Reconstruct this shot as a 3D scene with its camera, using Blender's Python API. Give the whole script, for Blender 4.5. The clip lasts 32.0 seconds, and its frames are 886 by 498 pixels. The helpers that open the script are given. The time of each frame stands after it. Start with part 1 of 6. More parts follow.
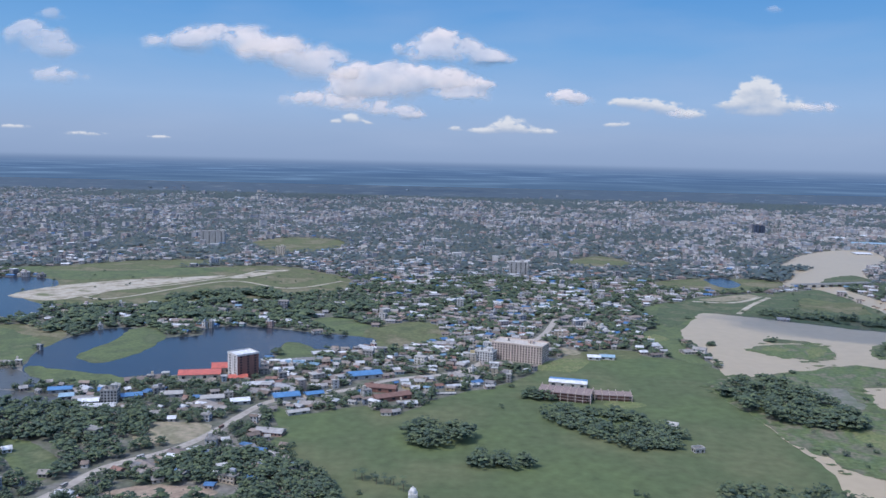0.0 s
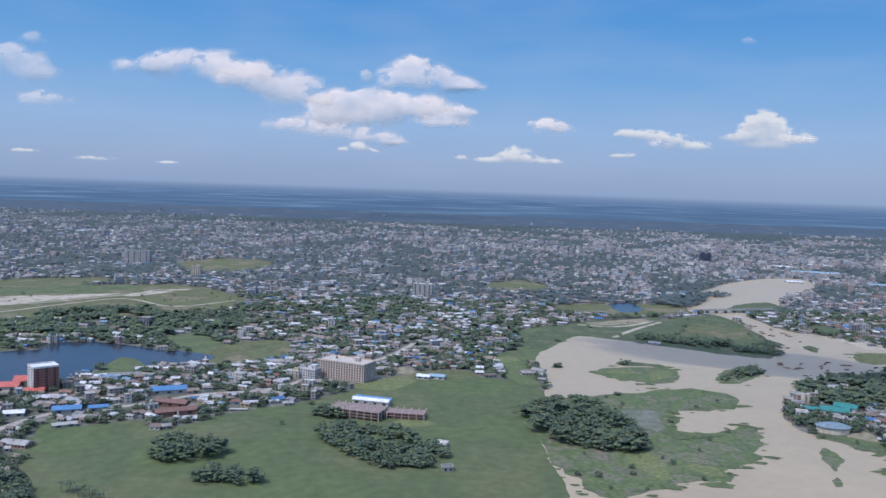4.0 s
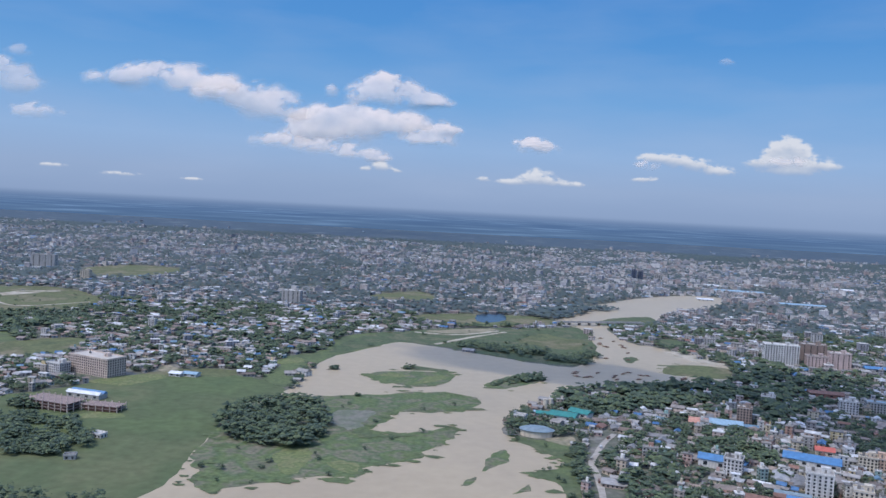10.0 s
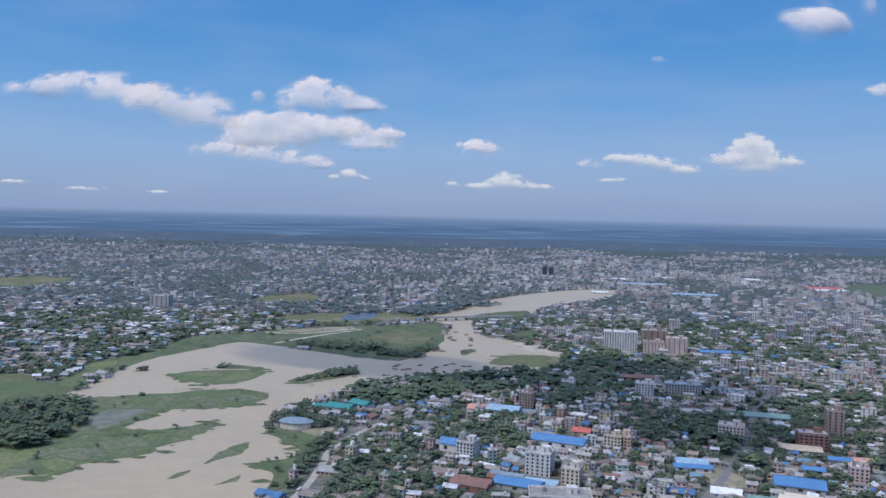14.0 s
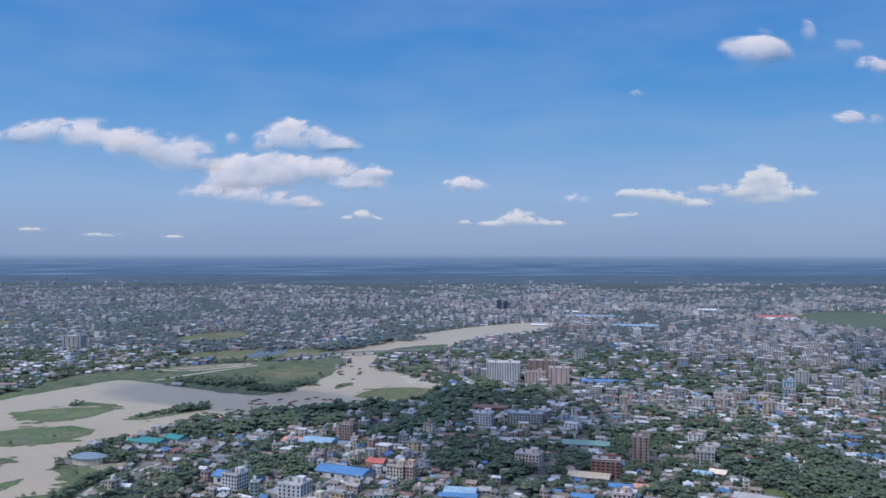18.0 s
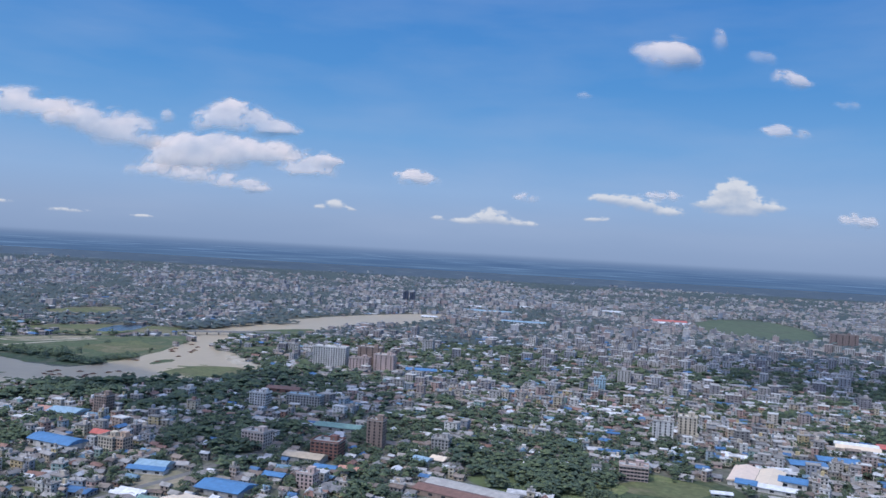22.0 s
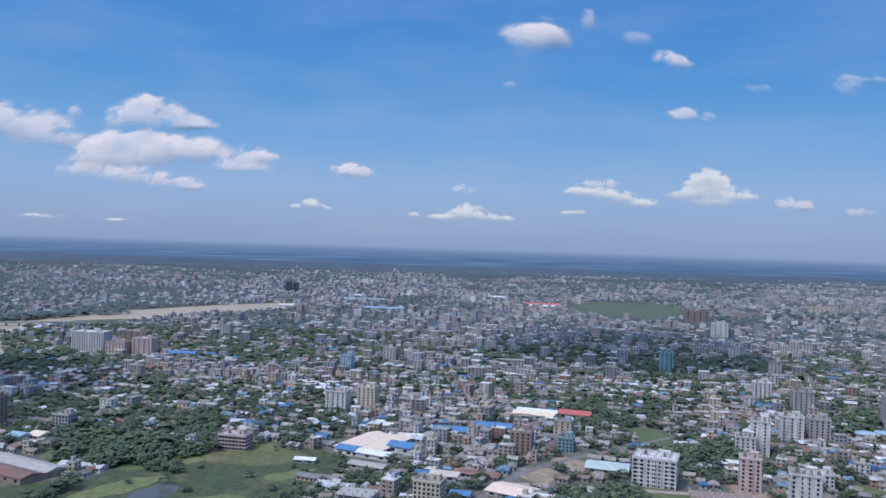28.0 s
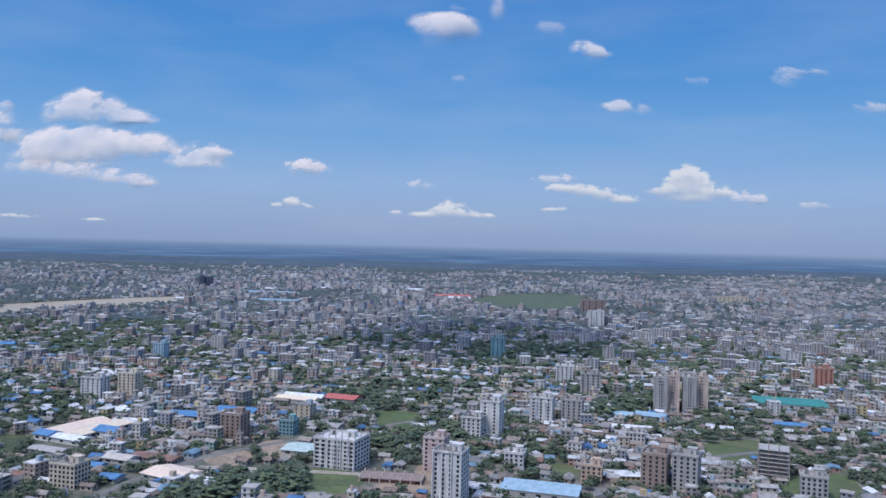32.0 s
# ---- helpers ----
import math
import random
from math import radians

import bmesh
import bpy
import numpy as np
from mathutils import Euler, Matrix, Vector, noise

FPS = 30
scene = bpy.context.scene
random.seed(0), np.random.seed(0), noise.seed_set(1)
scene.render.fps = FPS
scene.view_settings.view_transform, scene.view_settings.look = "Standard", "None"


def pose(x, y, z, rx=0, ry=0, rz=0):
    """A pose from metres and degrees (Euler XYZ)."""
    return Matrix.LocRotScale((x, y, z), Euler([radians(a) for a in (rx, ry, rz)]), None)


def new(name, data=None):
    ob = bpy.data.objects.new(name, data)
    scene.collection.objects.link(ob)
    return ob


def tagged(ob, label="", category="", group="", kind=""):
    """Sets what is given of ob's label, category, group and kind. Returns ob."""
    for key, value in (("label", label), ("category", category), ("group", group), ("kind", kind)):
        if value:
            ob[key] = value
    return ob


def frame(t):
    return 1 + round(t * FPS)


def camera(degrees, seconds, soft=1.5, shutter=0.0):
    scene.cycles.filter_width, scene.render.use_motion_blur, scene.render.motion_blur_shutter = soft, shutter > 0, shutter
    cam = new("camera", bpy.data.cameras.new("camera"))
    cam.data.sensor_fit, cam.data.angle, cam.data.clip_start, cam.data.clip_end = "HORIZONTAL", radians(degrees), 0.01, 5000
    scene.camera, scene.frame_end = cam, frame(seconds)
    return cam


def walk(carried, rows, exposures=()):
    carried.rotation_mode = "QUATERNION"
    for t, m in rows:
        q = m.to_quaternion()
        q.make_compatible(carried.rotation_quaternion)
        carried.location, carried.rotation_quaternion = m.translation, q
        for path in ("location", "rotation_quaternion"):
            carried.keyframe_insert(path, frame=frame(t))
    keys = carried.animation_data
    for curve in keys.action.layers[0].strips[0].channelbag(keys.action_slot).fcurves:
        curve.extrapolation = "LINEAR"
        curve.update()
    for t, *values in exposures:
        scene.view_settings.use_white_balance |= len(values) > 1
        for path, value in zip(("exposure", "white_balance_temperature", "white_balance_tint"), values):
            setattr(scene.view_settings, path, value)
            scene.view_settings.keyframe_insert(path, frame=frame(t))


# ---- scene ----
cam = camera(57.2, 32.0, soft=1.5)
PATH = [
    (0.0, 2.43, -0.32, 167.64, 83.71, -1.29, 0.15),
    (0.5, 21.21, 0.84, 166.74, 85.04, -2.19, 0.44),
    (1.0, 39.96, 1.99, 165.85, 85.07, -1.37, 0.00),
    (1.5, 58.67, 3.12, 164.97, 85.38, -1.12, 0.01),
    (2.0, 77.34, 4.24, 164.11, 85.62, -1.39, 0.54),
    (2.5, 95.98, 5.34, 163.25, 85.47, -1.47, 0.60),
    (4.5, 170.23, 9.65, 159.91, 86.03, -2.35, 0.48),
    (5.0, 188.73, 10.69, 159.09, 86.47, -3.02, 0.04),
    (5.5, 207.20, 11.73, 158.29, 84.24, -3.30, -1.57),
    (6.0, 225.65, 12.76, 157.49, 86.00, -3.39, 0.12),
    (6.5, 244.08, 13.77, 156.69, 83.12, -3.31, 1.27),
    (7.0, 262.49, 14.78, 155.90, 83.42, -3.07, 1.15),
    (7.5, 280.89, 15.78, 155.12, 84.75, -3.40, 0.98),
    (8.0, 299.27, 16.77, 154.34, 85.98, -3.41, 1.33),
    (8.5, 317.64, 17.75, 153.57, 86.55, -3.22, 1.59),
    (9.0, 335.99, 18.72, 152.79, 86.57, -2.89, 1.87),
    (9.5, 354.34, 19.69, 152.02, 87.04, -2.78, 1.74),
    (10.0, 372.68, 20.64, 151.26, 87.09, -2.98, 2.06),
    (10.5, 391.01, 21.60, 150.50, 86.96, -1.72, 0.71),
    (11.0, 409.33, 22.54, 149.74, 86.65, -1.70, 0.79),
    (11.5, 427.65, 23.48, 148.98, 86.12, -1.40, 0.21),
    (12.0, 445.98, 24.41, 148.21, 85.91, -1.25, 1.47),
    (12.5, 464.30, 25.34, 147.45, 86.27, -1.19, 1.42),
    (13.0, 482.62, 26.26, 146.69, 87.12, -1.02, 0.56),
    (13.5, 500.95, 27.18, 145.93, 87.64, -1.55, 0.24),
    (14.0, 519.28, 28.09, 145.17, 87.56, -1.32, -0.06),
    (14.5, 537.62, 29.00, 144.41, 87.62, -1.68, 0.08),
    (16.5, 611.08, 32.61, 141.33, 89.15, -0.03, -1.53),
    (17.0, 629.48, 33.50, 140.55, 90.73, -0.06, -0.69),
    (17.5, 647.90, 34.40, 139.76, 90.54, 0.36, -0.90),
    (18.0, 666.33, 35.29, 138.97, 90.28, -0.09, 0.89),
    (18.5, 684.79, 36.18, 138.17, 89.08, 1.98, -1.19),
    (19.0, 703.27, 37.07, 137.38, 88.89, 1.53, -1.20),
    (19.5, 721.77, 37.97, 136.57, 87.64, 0.82, -0.90),
    (20.0, 740.30, 38.86, 135.75, 87.43, -0.13, 0.06),
    (20.5, 758.85, 39.75, 134.93, 87.98, -1.37, -0.28),
    (21.0, 777.44, 40.64, 134.11, 89.24, -2.05, 0.03),
    (21.5, 796.05, 41.54, 133.26, 90.85, -3.30, -1.71),
    (22.0, 814.70, 42.44, 132.41, 89.99, -3.24, -1.16),
    (22.5, 833.38, 43.33, 131.56, 89.57, -2.91, -0.13),
    (23.0, 852.10, 44.24, 130.69, 88.95, -2.79, 0.60),
    (23.5, 870.85, 45.14, 129.81, 88.22, -2.38, -0.46),
    (24.0, 889.65, 46.05, 128.93, 88.19, -2.06, -0.52),
    (24.5, 908.48, 46.96, 128.02, 88.36, -2.34, -0.46),
    (25.0, 927.36, 47.87, 127.12, 88.60, -2.62, -1.20),
    (25.5, 946.28, 48.79, 126.19, 89.09, -1.83, -2.02),
    (27.5, 1022.45, 52.52, 122.35, 89.54, -1.34, -2.53),
    (28.0, 1041.62, 53.47, 121.36, 89.80, -1.80, -2.74),
    (28.5, 1060.84, 54.42, 120.35, 90.22, -1.63, -3.26),
    (29.0, 1080.12, 55.39, 119.33, 90.09, -1.62, -3.46),
    (29.5, 1099.46, 56.35, 118.29, 90.01, -1.56, -3.64),
    (30.0, 1118.85, 57.33, 117.22, 89.84, -1.51, -3.63),
    (30.5, 1138.31, 58.31, 116.15, 89.72, -1.20, -4.12),
    (31.0, 1157.83, 59.31, 115.06, 89.91, -1.21, -4.16),
    (31.5, 1177.42, 60.31, 113.95, 89.86, -1.31, -4.17),
    (32.0, 1197.07, 61.32, 112.82, 89.67, -1.39, -4.02),
]
walk(cam, [(t, pose(x, y, z, rx, ry, rz)) for t, x, y, z, rx, ry, rz in PATH],
     exposures=[(0.0, 0.05, 6000, 11), (10.0, 0.0, 5980, 11), (17.0, -0.06, 5920, 11), (32.0, -0.02, 5920, 11)])

# ---- light ----
SUN_AZ, SUN_EL = radians(232), radians(58)      # compass bearing from +y, clockwise; height
sun = new("sun", bpy.data.lights.new("sun", "SUN"))
sun.data.energy, sun.data.angle, sun.data.color = 1.66, radians(0.6), (1.0, 0.925, 0.79)
to_sun = Vector((math.sin(SUN_AZ) * math.cos(SUN_EL), math.cos(SUN_AZ) * math.cos(SUN_EL), math.sin(SUN_EL)))
sun.rotation_euler = to_sun.to_track_quat("Z", "Y").to_euler()

world = bpy.data.worlds.new("sky")
scene.world = world
world.use_nodes = True
wt = world.node_tree
wt.nodes.clear()


def wnode(kind, data_type="", blend_type="", operation=""):
    n = wt.nodes.new(kind)
    if data_type:
        n.data_type = data_type
    if blend_type:
        n.blend_type = blend_type
    if operation:
        n.operation = operation
    return n


def ramp_of(node, stops, mode="LINEAR"):
    cr = node.color_ramp
    cr.interpolation = mode
    while len(cr.elements) > 1:
        cr.elements.remove(cr.elements[-1])
    for k, (p, c) in enumerate(stops):
        e = cr.elements[0] if k == 0 else cr.elements.new(p)
        e.position, e.color = p, (*c, 1)
    return node


SKY_TONE = (1.0, 1.0, 0.90)


def srgb(r, g, b):
    return tuple(((v / 255) / 12.92 if v / 255 < 0.04045 else ((v / 255 + 0.055) / 1.055) ** 2.4) for v in (r, g, b))


sky = wnode("ShaderNodeTexSky")
sky.sky_type, sky.sun_disc, sky.sun_elevation, sky.sun_rotation = "NISHITA", False, SUN_EL, SUN_AZ
sky.air_density, sky.dust_density, sky.altitude = 1.0, 1.6, 50
coord = wnode("ShaderNodeTexCoord")
sep = wnode("ShaderNodeSeparateXYZ")
wt.links.new(coord.outputs["Generated"], sep.inputs[0])
# low sky: humid haze that thins upward; below the horizon, far land painted on the backdrop in haze blue
low = wnode("ShaderNodeMapRange")
low.inputs["From Min"].default_value, low.inputs["From Max"].default_value = -0.1, 0.4
wt.links.new(sep.outputs["Z"], low.inputs["Value"])
FAR = -0.0060


def stop(z):
    return (z + 0.1) / 0.5


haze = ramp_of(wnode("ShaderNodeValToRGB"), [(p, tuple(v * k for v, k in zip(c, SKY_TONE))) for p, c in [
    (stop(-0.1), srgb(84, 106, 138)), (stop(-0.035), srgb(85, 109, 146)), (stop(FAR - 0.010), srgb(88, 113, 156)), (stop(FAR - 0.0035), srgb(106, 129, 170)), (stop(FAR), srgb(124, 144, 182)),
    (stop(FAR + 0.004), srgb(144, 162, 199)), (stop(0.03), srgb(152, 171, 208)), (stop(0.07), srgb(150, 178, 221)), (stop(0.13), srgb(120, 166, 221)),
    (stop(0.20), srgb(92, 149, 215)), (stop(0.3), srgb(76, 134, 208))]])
wt.links.new(low.outputs[0], haze.inputs[0])
# woods, pale fields and water strips on the far plain, laid out in plan and foreshortened
down = wnode("ShaderNodeMath", operation="MULTIPLY")
down.inputs[1].default_value = -1.0
wt.links.new(sep.outputs["Z"], down.inputs[0])
deep = wnode("ShaderNodeMath", operation="MAXIMUM")
deep.inputs[1].default_value = 0.0045
wt.links.new(down.outputs[0], deep.inputs[0])
reach = wnode("ShaderNodeMath", operation="DIVIDE")
reach.inputs[0].default_value = 0.14
wt.links.new(deep.outputs[0], reach.inputs[1])
stretch = wnode("ShaderNodeVectorMath", operation="SCALE")
wt.links.new(coord.outputs["Generated"], stretch.inputs[0])
wt.links.new(reach.outputs[0], stretch.inputs["Scale"])
strips = wnode("ShaderNodeTexNoise")
strips.inputs["Scale"].default_value, strips.inputs["Detail"].default_value = 1.6, 5
wt.links.new(stretch.outputs[0], strips.inputs["Vector"])
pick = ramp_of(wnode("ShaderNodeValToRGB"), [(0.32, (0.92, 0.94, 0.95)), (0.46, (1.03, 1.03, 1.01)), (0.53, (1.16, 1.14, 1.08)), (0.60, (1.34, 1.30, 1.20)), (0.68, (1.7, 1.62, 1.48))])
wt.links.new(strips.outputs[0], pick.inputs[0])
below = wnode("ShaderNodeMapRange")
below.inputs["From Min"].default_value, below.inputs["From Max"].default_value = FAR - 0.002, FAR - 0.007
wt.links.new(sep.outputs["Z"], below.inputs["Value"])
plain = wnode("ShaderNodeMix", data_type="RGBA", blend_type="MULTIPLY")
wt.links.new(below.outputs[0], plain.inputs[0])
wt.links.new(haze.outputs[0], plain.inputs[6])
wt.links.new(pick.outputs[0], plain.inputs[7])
# faint high veil across the low sky
veil = wnode("ShaderNodeTexNoise")
veil.inputs["Scale"].default_value, veil.inputs["Detail"].default_value = 1.0, 6
squash = wnode("ShaderNodeMapping")
squash.inputs["Scale"].default_value = (5, 5, 22)
wt.links.new(coord.outputs["Generated"], squash.inputs[0])
wt.links.new(squash.outputs[0], veil.inputs["Vector"])
veil_amount = ramp_of(wnode("ShaderNodeValToRGB"), [(0.42, (0, 0, 0)), (0.78, (0.2, 0.2, 0.2))])
wt.links.new(veil.outputs[0], veil_amount.inputs[0])
above = wnode("ShaderNodeMapRange")
above.inputs["From Min"].default_value, above.inputs["From Max"].default_value = FAR, 0.02
wt.links.new(sep.outputs["Z"], above.inputs["Value"])
veil_k = wnode("ShaderNodeMath", operation="MULTIPLY")
wt.links.new(veil_amount.outputs[0], veil_k.inputs[0])
wt.links.new(above.outputs[0], veil_k.inputs[1])
veiled = wnode("ShaderNodeMix", data_type="RGBA")
wt.links.new(veil_k.outputs[0], veiled.inputs[0])
wt.links.new(plain.outputs[2], veiled.inputs[6])
veiled.inputs[7].default_value = (*srgb(178, 190, 212), 1)
# cumulus near the horizon, painted on the sky and placed to fit the camera's view: bearing, height, half width and half
# height of each head, in radians
FAR_CLOUDS = (
    [(-0.1146, 0.0462, 0.0150, 0.0054), (-0.0953, 0.0420, 0.0083, 0.0026), (-0.1330, 0.0423, 0.0083, 0.0026)],
    [(0.0769, 0.0442, 0.0200, 0.0080), (0.0860, 0.0375, 0.0310, 0.0054), (0.0460, 0.0353, 0.0200, 0.0040), (0.0113, 0.0373, 0.0090, 0.0030), (0.1217, 0.0355, 0.0190, 0.0030)],
    [(0.2315, 0.0698, 0.0310, 0.0062), (0.2131, 0.0710, 0.0170, 0.0048), (0.2609, 0.0647, 0.0270, 0.0060), (0.2886, 0.0577, 0.0220, 0.0050), (0.2047, 0.0454, 0.0160, 0.0036)],
    [(0.3579, 0.0905, 0.0150, 0.0100), (0.3461, 0.0818, 0.0120, 0.0085), (0.3714, 0.0842, 0.0135, 0.0092), (0.3665, 0.0721, 0.0400, 0.0086), (0.3923, 0.0670, 0.0236, 0.0042),
     (0.3392, 0.0689, 0.0220, 0.0056), (0.3669, 0.0606, 0.0330, 0.0050)],
    [(-0.4869, 0.0251, 0.0200, 0.0024), (-0.4139, 0.0197, 0.0240, 0.0024), (-0.3371, 0.0183, 0.0150, 0.0018)],
)
bearing = wnode("ShaderNodeMath", operation="ARCTAN2")
wt.links.new(sep.outputs["X"], bearing.inputs[0])
wt.links.new(sep.outputs["Y"], bearing.inputs[1])
dome = wnode("ShaderNodeCombineXYZ")
wt.links.new(bearing.outputs[0], dome.inputs[0])
wt.links.new(sep.outputs["Z"], dome.inputs[1])


def wmath(op, a, b=None, c=None):
    n = wnode("ShaderNodeMath", operation=op)
    for k, v in enumerate((a, b, c)):
        if v is None:
            continue
        if isinstance(v, (int, float)):
            n.inputs[k].default_value = v
        else:
            wt.links.new(v, n.inputs[k])
    return n.outputs[0]


bulk, lift = None, None
for az, el, half_w, half_h in [q for c in FAR_CLOUDS for q in c]:
    off = wnode("ShaderNodeVectorMath", operation="SUBTRACT")
    wt.links.new(dome.outputs[0], off.inputs[0])
    off.inputs[1].default_value = (az, el, 0)
    rel = wnode("ShaderNodeVectorMath", operation="MULTIPLY")
    wt.links.new(off.outputs[0], rel.inputs[0])
    rel.inputs[1].default_value = (1.1 / half_w, 0.85 / half_h, 0)
    sq = wnode("ShaderNodeVectorMath", operation="DOT_PRODUCT")
    wt.links.new(rel.outputs[0], sq.inputs[0])
    wt.links.new(rel.outputs[0], sq.inputs[1])
    e = wmath("POWER", 0.30, sq.outputs["Value"])
    tall = wnode("ShaderNodeSeparateXYZ")
    wt.links.new(rel.outputs[0], tall.inputs[0])
    up = wmath("MULTIPLY", e, tall.outputs[1])
    bulk = e if bulk is None else wmath("ADD", bulk, e)
    lift = up if lift is None else wmath("ADD", lift, up)
puff = wnode("ShaderNodeTexNoise")
puff.inputs["Scale"].default_value, puff.inputs["Detail"].default_value, puff.inputs["Roughness"].default_value = 75, 5, 0.55
flat_puff = wnode("ShaderNodeVectorMath", operation="MULTIPLY")
flat_puff.inputs[1].default_value = (1, 1.7, 1)
wt.links.new(dome.outputs[0], flat_puff.inputs[0])
wt.links.new(flat_puff.outputs[0], puff.inputs["Vector"])
body = wmath("DIVIDE", bulk, wmath("MULTIPLY_ADD", bulk, 0.45, 1.0))
uneven = wmath("MULTIPLY", wmath("SUBTRACT", puff.outputs[0], 0.5), wmath("MINIMUM", wmath("MULTIPLY", body, 2.2), 1.0))
dense_far = wnode("ShaderNodeMapRange")
dense_far.interpolation_type = "SMOOTHSTEP"
dense_far.inputs["From Min"].default_value, dense_far.inputs["From Max"].default_value = 0.16, 0.62
dense_far.inputs["To Max"].default_value = 0.92
wt.links.new(wmath("MULTIPLY_ADD", uneven, 2.0, body), dense_far.inputs["Value"])
tone = wnode("ShaderNodeMapRange")
tone.inputs["From Min"].default_value, tone.inputs["From Max"].default_value = -0.75, 0.35
wt.links.new(wmath("ADD", wmath("DIVIDE", lift, wmath("MAXIMUM", bulk, 0.001)), wmath("MULTIPLY", wmath("SUBTRACT", puff.outputs[0], 0.5), 0.9)), tone.inputs["Value"])
# painted shading: bright lit tops, grey-blue undersides, by height in each head
cloud_tone = ramp_of(wnode("ShaderNodeValToRGB"), [(0.0, srgb(158, 172, 196)), (0.4, srgb(184, 191, 203)), (1.0, srgb(222, 221, 222))])
wt.links.new(tone.outputs[0], cloud_tone.inputs[0])
thick_low = wnode("ShaderNodeMapRange")      # bases melt into the haze
thick_low.inputs["From Min"].default_value, thick_low.inputs["From Max"].default_value = -0.9, 0.0
thick_low.inputs["To Min"].default_value = 0.25
wt.links.new(wmath("DIVIDE", lift, wmath("MAXIMUM", bulk, 0.001)), thick_low.inputs["Value"])
clouded = wnode("ShaderNodeMix", data_type="RGBA")
wt.links.new(wmath("MULTIPLY", dense_far.outputs[0], thick_low.outputs[0]), clouded.inputs[0])
wt.links.new(veiled.outputs[2], clouded.inputs[6])
wt.links.new(cloud_tone.outputs[0], clouded.inputs[7])
# clear sky overhead
top = wnode("ShaderNodeMapRange")
top.inputs["From Min"].default_value, top.inputs["From Max"].default_value = 0.3, 0.55
wt.links.new(sep.outputs["Z"], top.inputs["Value"])
sky_level = wnode("ShaderNodeMix", data_type="RGBA", blend_type="MULTIPLY")
sky_level.inputs[0].default_value = 1.0
sky_level.inputs[7].default_value = (0.298, 0.295, 0.302, 1)
wt.links.new(sky.outputs[0], sky_level.inputs[6])
whole = wnode("ShaderNodeMix", data_type="RGBA")
wt.links.new(top.outputs[0], whole.inputs[0])
wt.links.new(clouded.outputs[2], whole.inputs[6])
wt.links.new(sky_level.outputs[2], whole.inputs[7])
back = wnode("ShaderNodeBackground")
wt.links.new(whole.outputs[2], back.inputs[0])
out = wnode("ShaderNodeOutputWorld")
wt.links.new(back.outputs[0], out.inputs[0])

# ---- materials ----


def mat(name, colours, source="noise", big=40.0, small=2.5, rough=0.85, metal=0.0, spec=0.25, bump=0.25, mode="CONSTANT", stain=0.45, streak=False, spans=(0.3, 0.7)):
    """A weathered surface: colours picked per island, per object or by broad noise, broken up at two scales."""
    m = bpy.data.materials.new(name)
    m.use_nodes = True
    nt = m.node_tree
    n, link = nt.nodes, nt.links.new
    p = n["Principled BSDF"]
    p.inputs["Roughness"].default_value, p.inputs["Metallic"].default_value = rough, metal
    p.inputs["Specular IOR Level"].default_value = spec
    geo = n.new("ShaderNodeNewGeometry")
    ramp = n.new("ShaderNodeValToRGB")
    n1 = n.new("ShaderNodeTexNoise")
    n1.inputs["Scale"].default_value, n1.inputs["Detail"].default_value = 1 / big, 6
    link(geo.outputs["Position"], n1.inputs["Vector"])
    n2 = n.new("ShaderNodeTexNoise")
    n2.inputs["Scale"].default_value, n2.inputs["Detail"].default_value = 1 / small, 4
    if streak:
        mp = n.new("ShaderNodeMapping")
        mp.inputs["Scale"].default_value = (1.6, 1.6, 0.25)
        link(geo.outputs["Position"], mp.inputs[0])
        link(mp.outputs[0], n2.inputs["Vector"])
    else:
        link(geo.outputs["Position"], n2.inputs["Vector"])
    k = len(colours)
    if source == "noise":
        a, b = spans
        ramp_of(ramp, [(a + (b - a) * i / max(1, k - 1), c) for i, c in enumerate(colours)], "LINEAR")
        link(n1.outputs[0], ramp.inputs[0])
    else:
        ramp_of(ramp, [(i / k, c) for i, c in enumerate(colours)], mode)
        if source == "island":
            link(geo.outputs["Random Per Island"], ramp.inputs[0])
        else:
            oi = n.new("ShaderNodeObjectInfo")
            link(oi.outputs["Random"], ramp.inputs[0])
    wear = n.new("ShaderNodeMapRange")
    wear.inputs["From Min"].default_value, wear.inputs["From Max"].default_value = 0.25, 0.75
    wear.inputs["To Min"].default_value, wear.inputs["To Max"].default_value = 1 - stain, 1 + 0.35 * stain
    link(n2.outputs[0], wear.inputs["Value"])
    mul = n.new("ShaderNodeMix")
    mul.data_type, mul.blend_type = "RGBA", "MULTIPLY"
    mul.inputs[0].default_value = 1.0
    link(ramp.outputs[0], mul.inputs[6])
    link(wear.outputs[0], mul.inputs[7])
    link(mul.outputs[2], p.inputs["Base Color"])
    if bump:
        bp = n.new("ShaderNodeBump")
        bp.inputs["Strength"].default_value, bp.inputs["Distance"].default_value = bump, small * 0.15
        link(n2.outputs[0], bp.inputs["Height"])
        link(bp.outputs[0], p.inputs["Normal"])
    return m


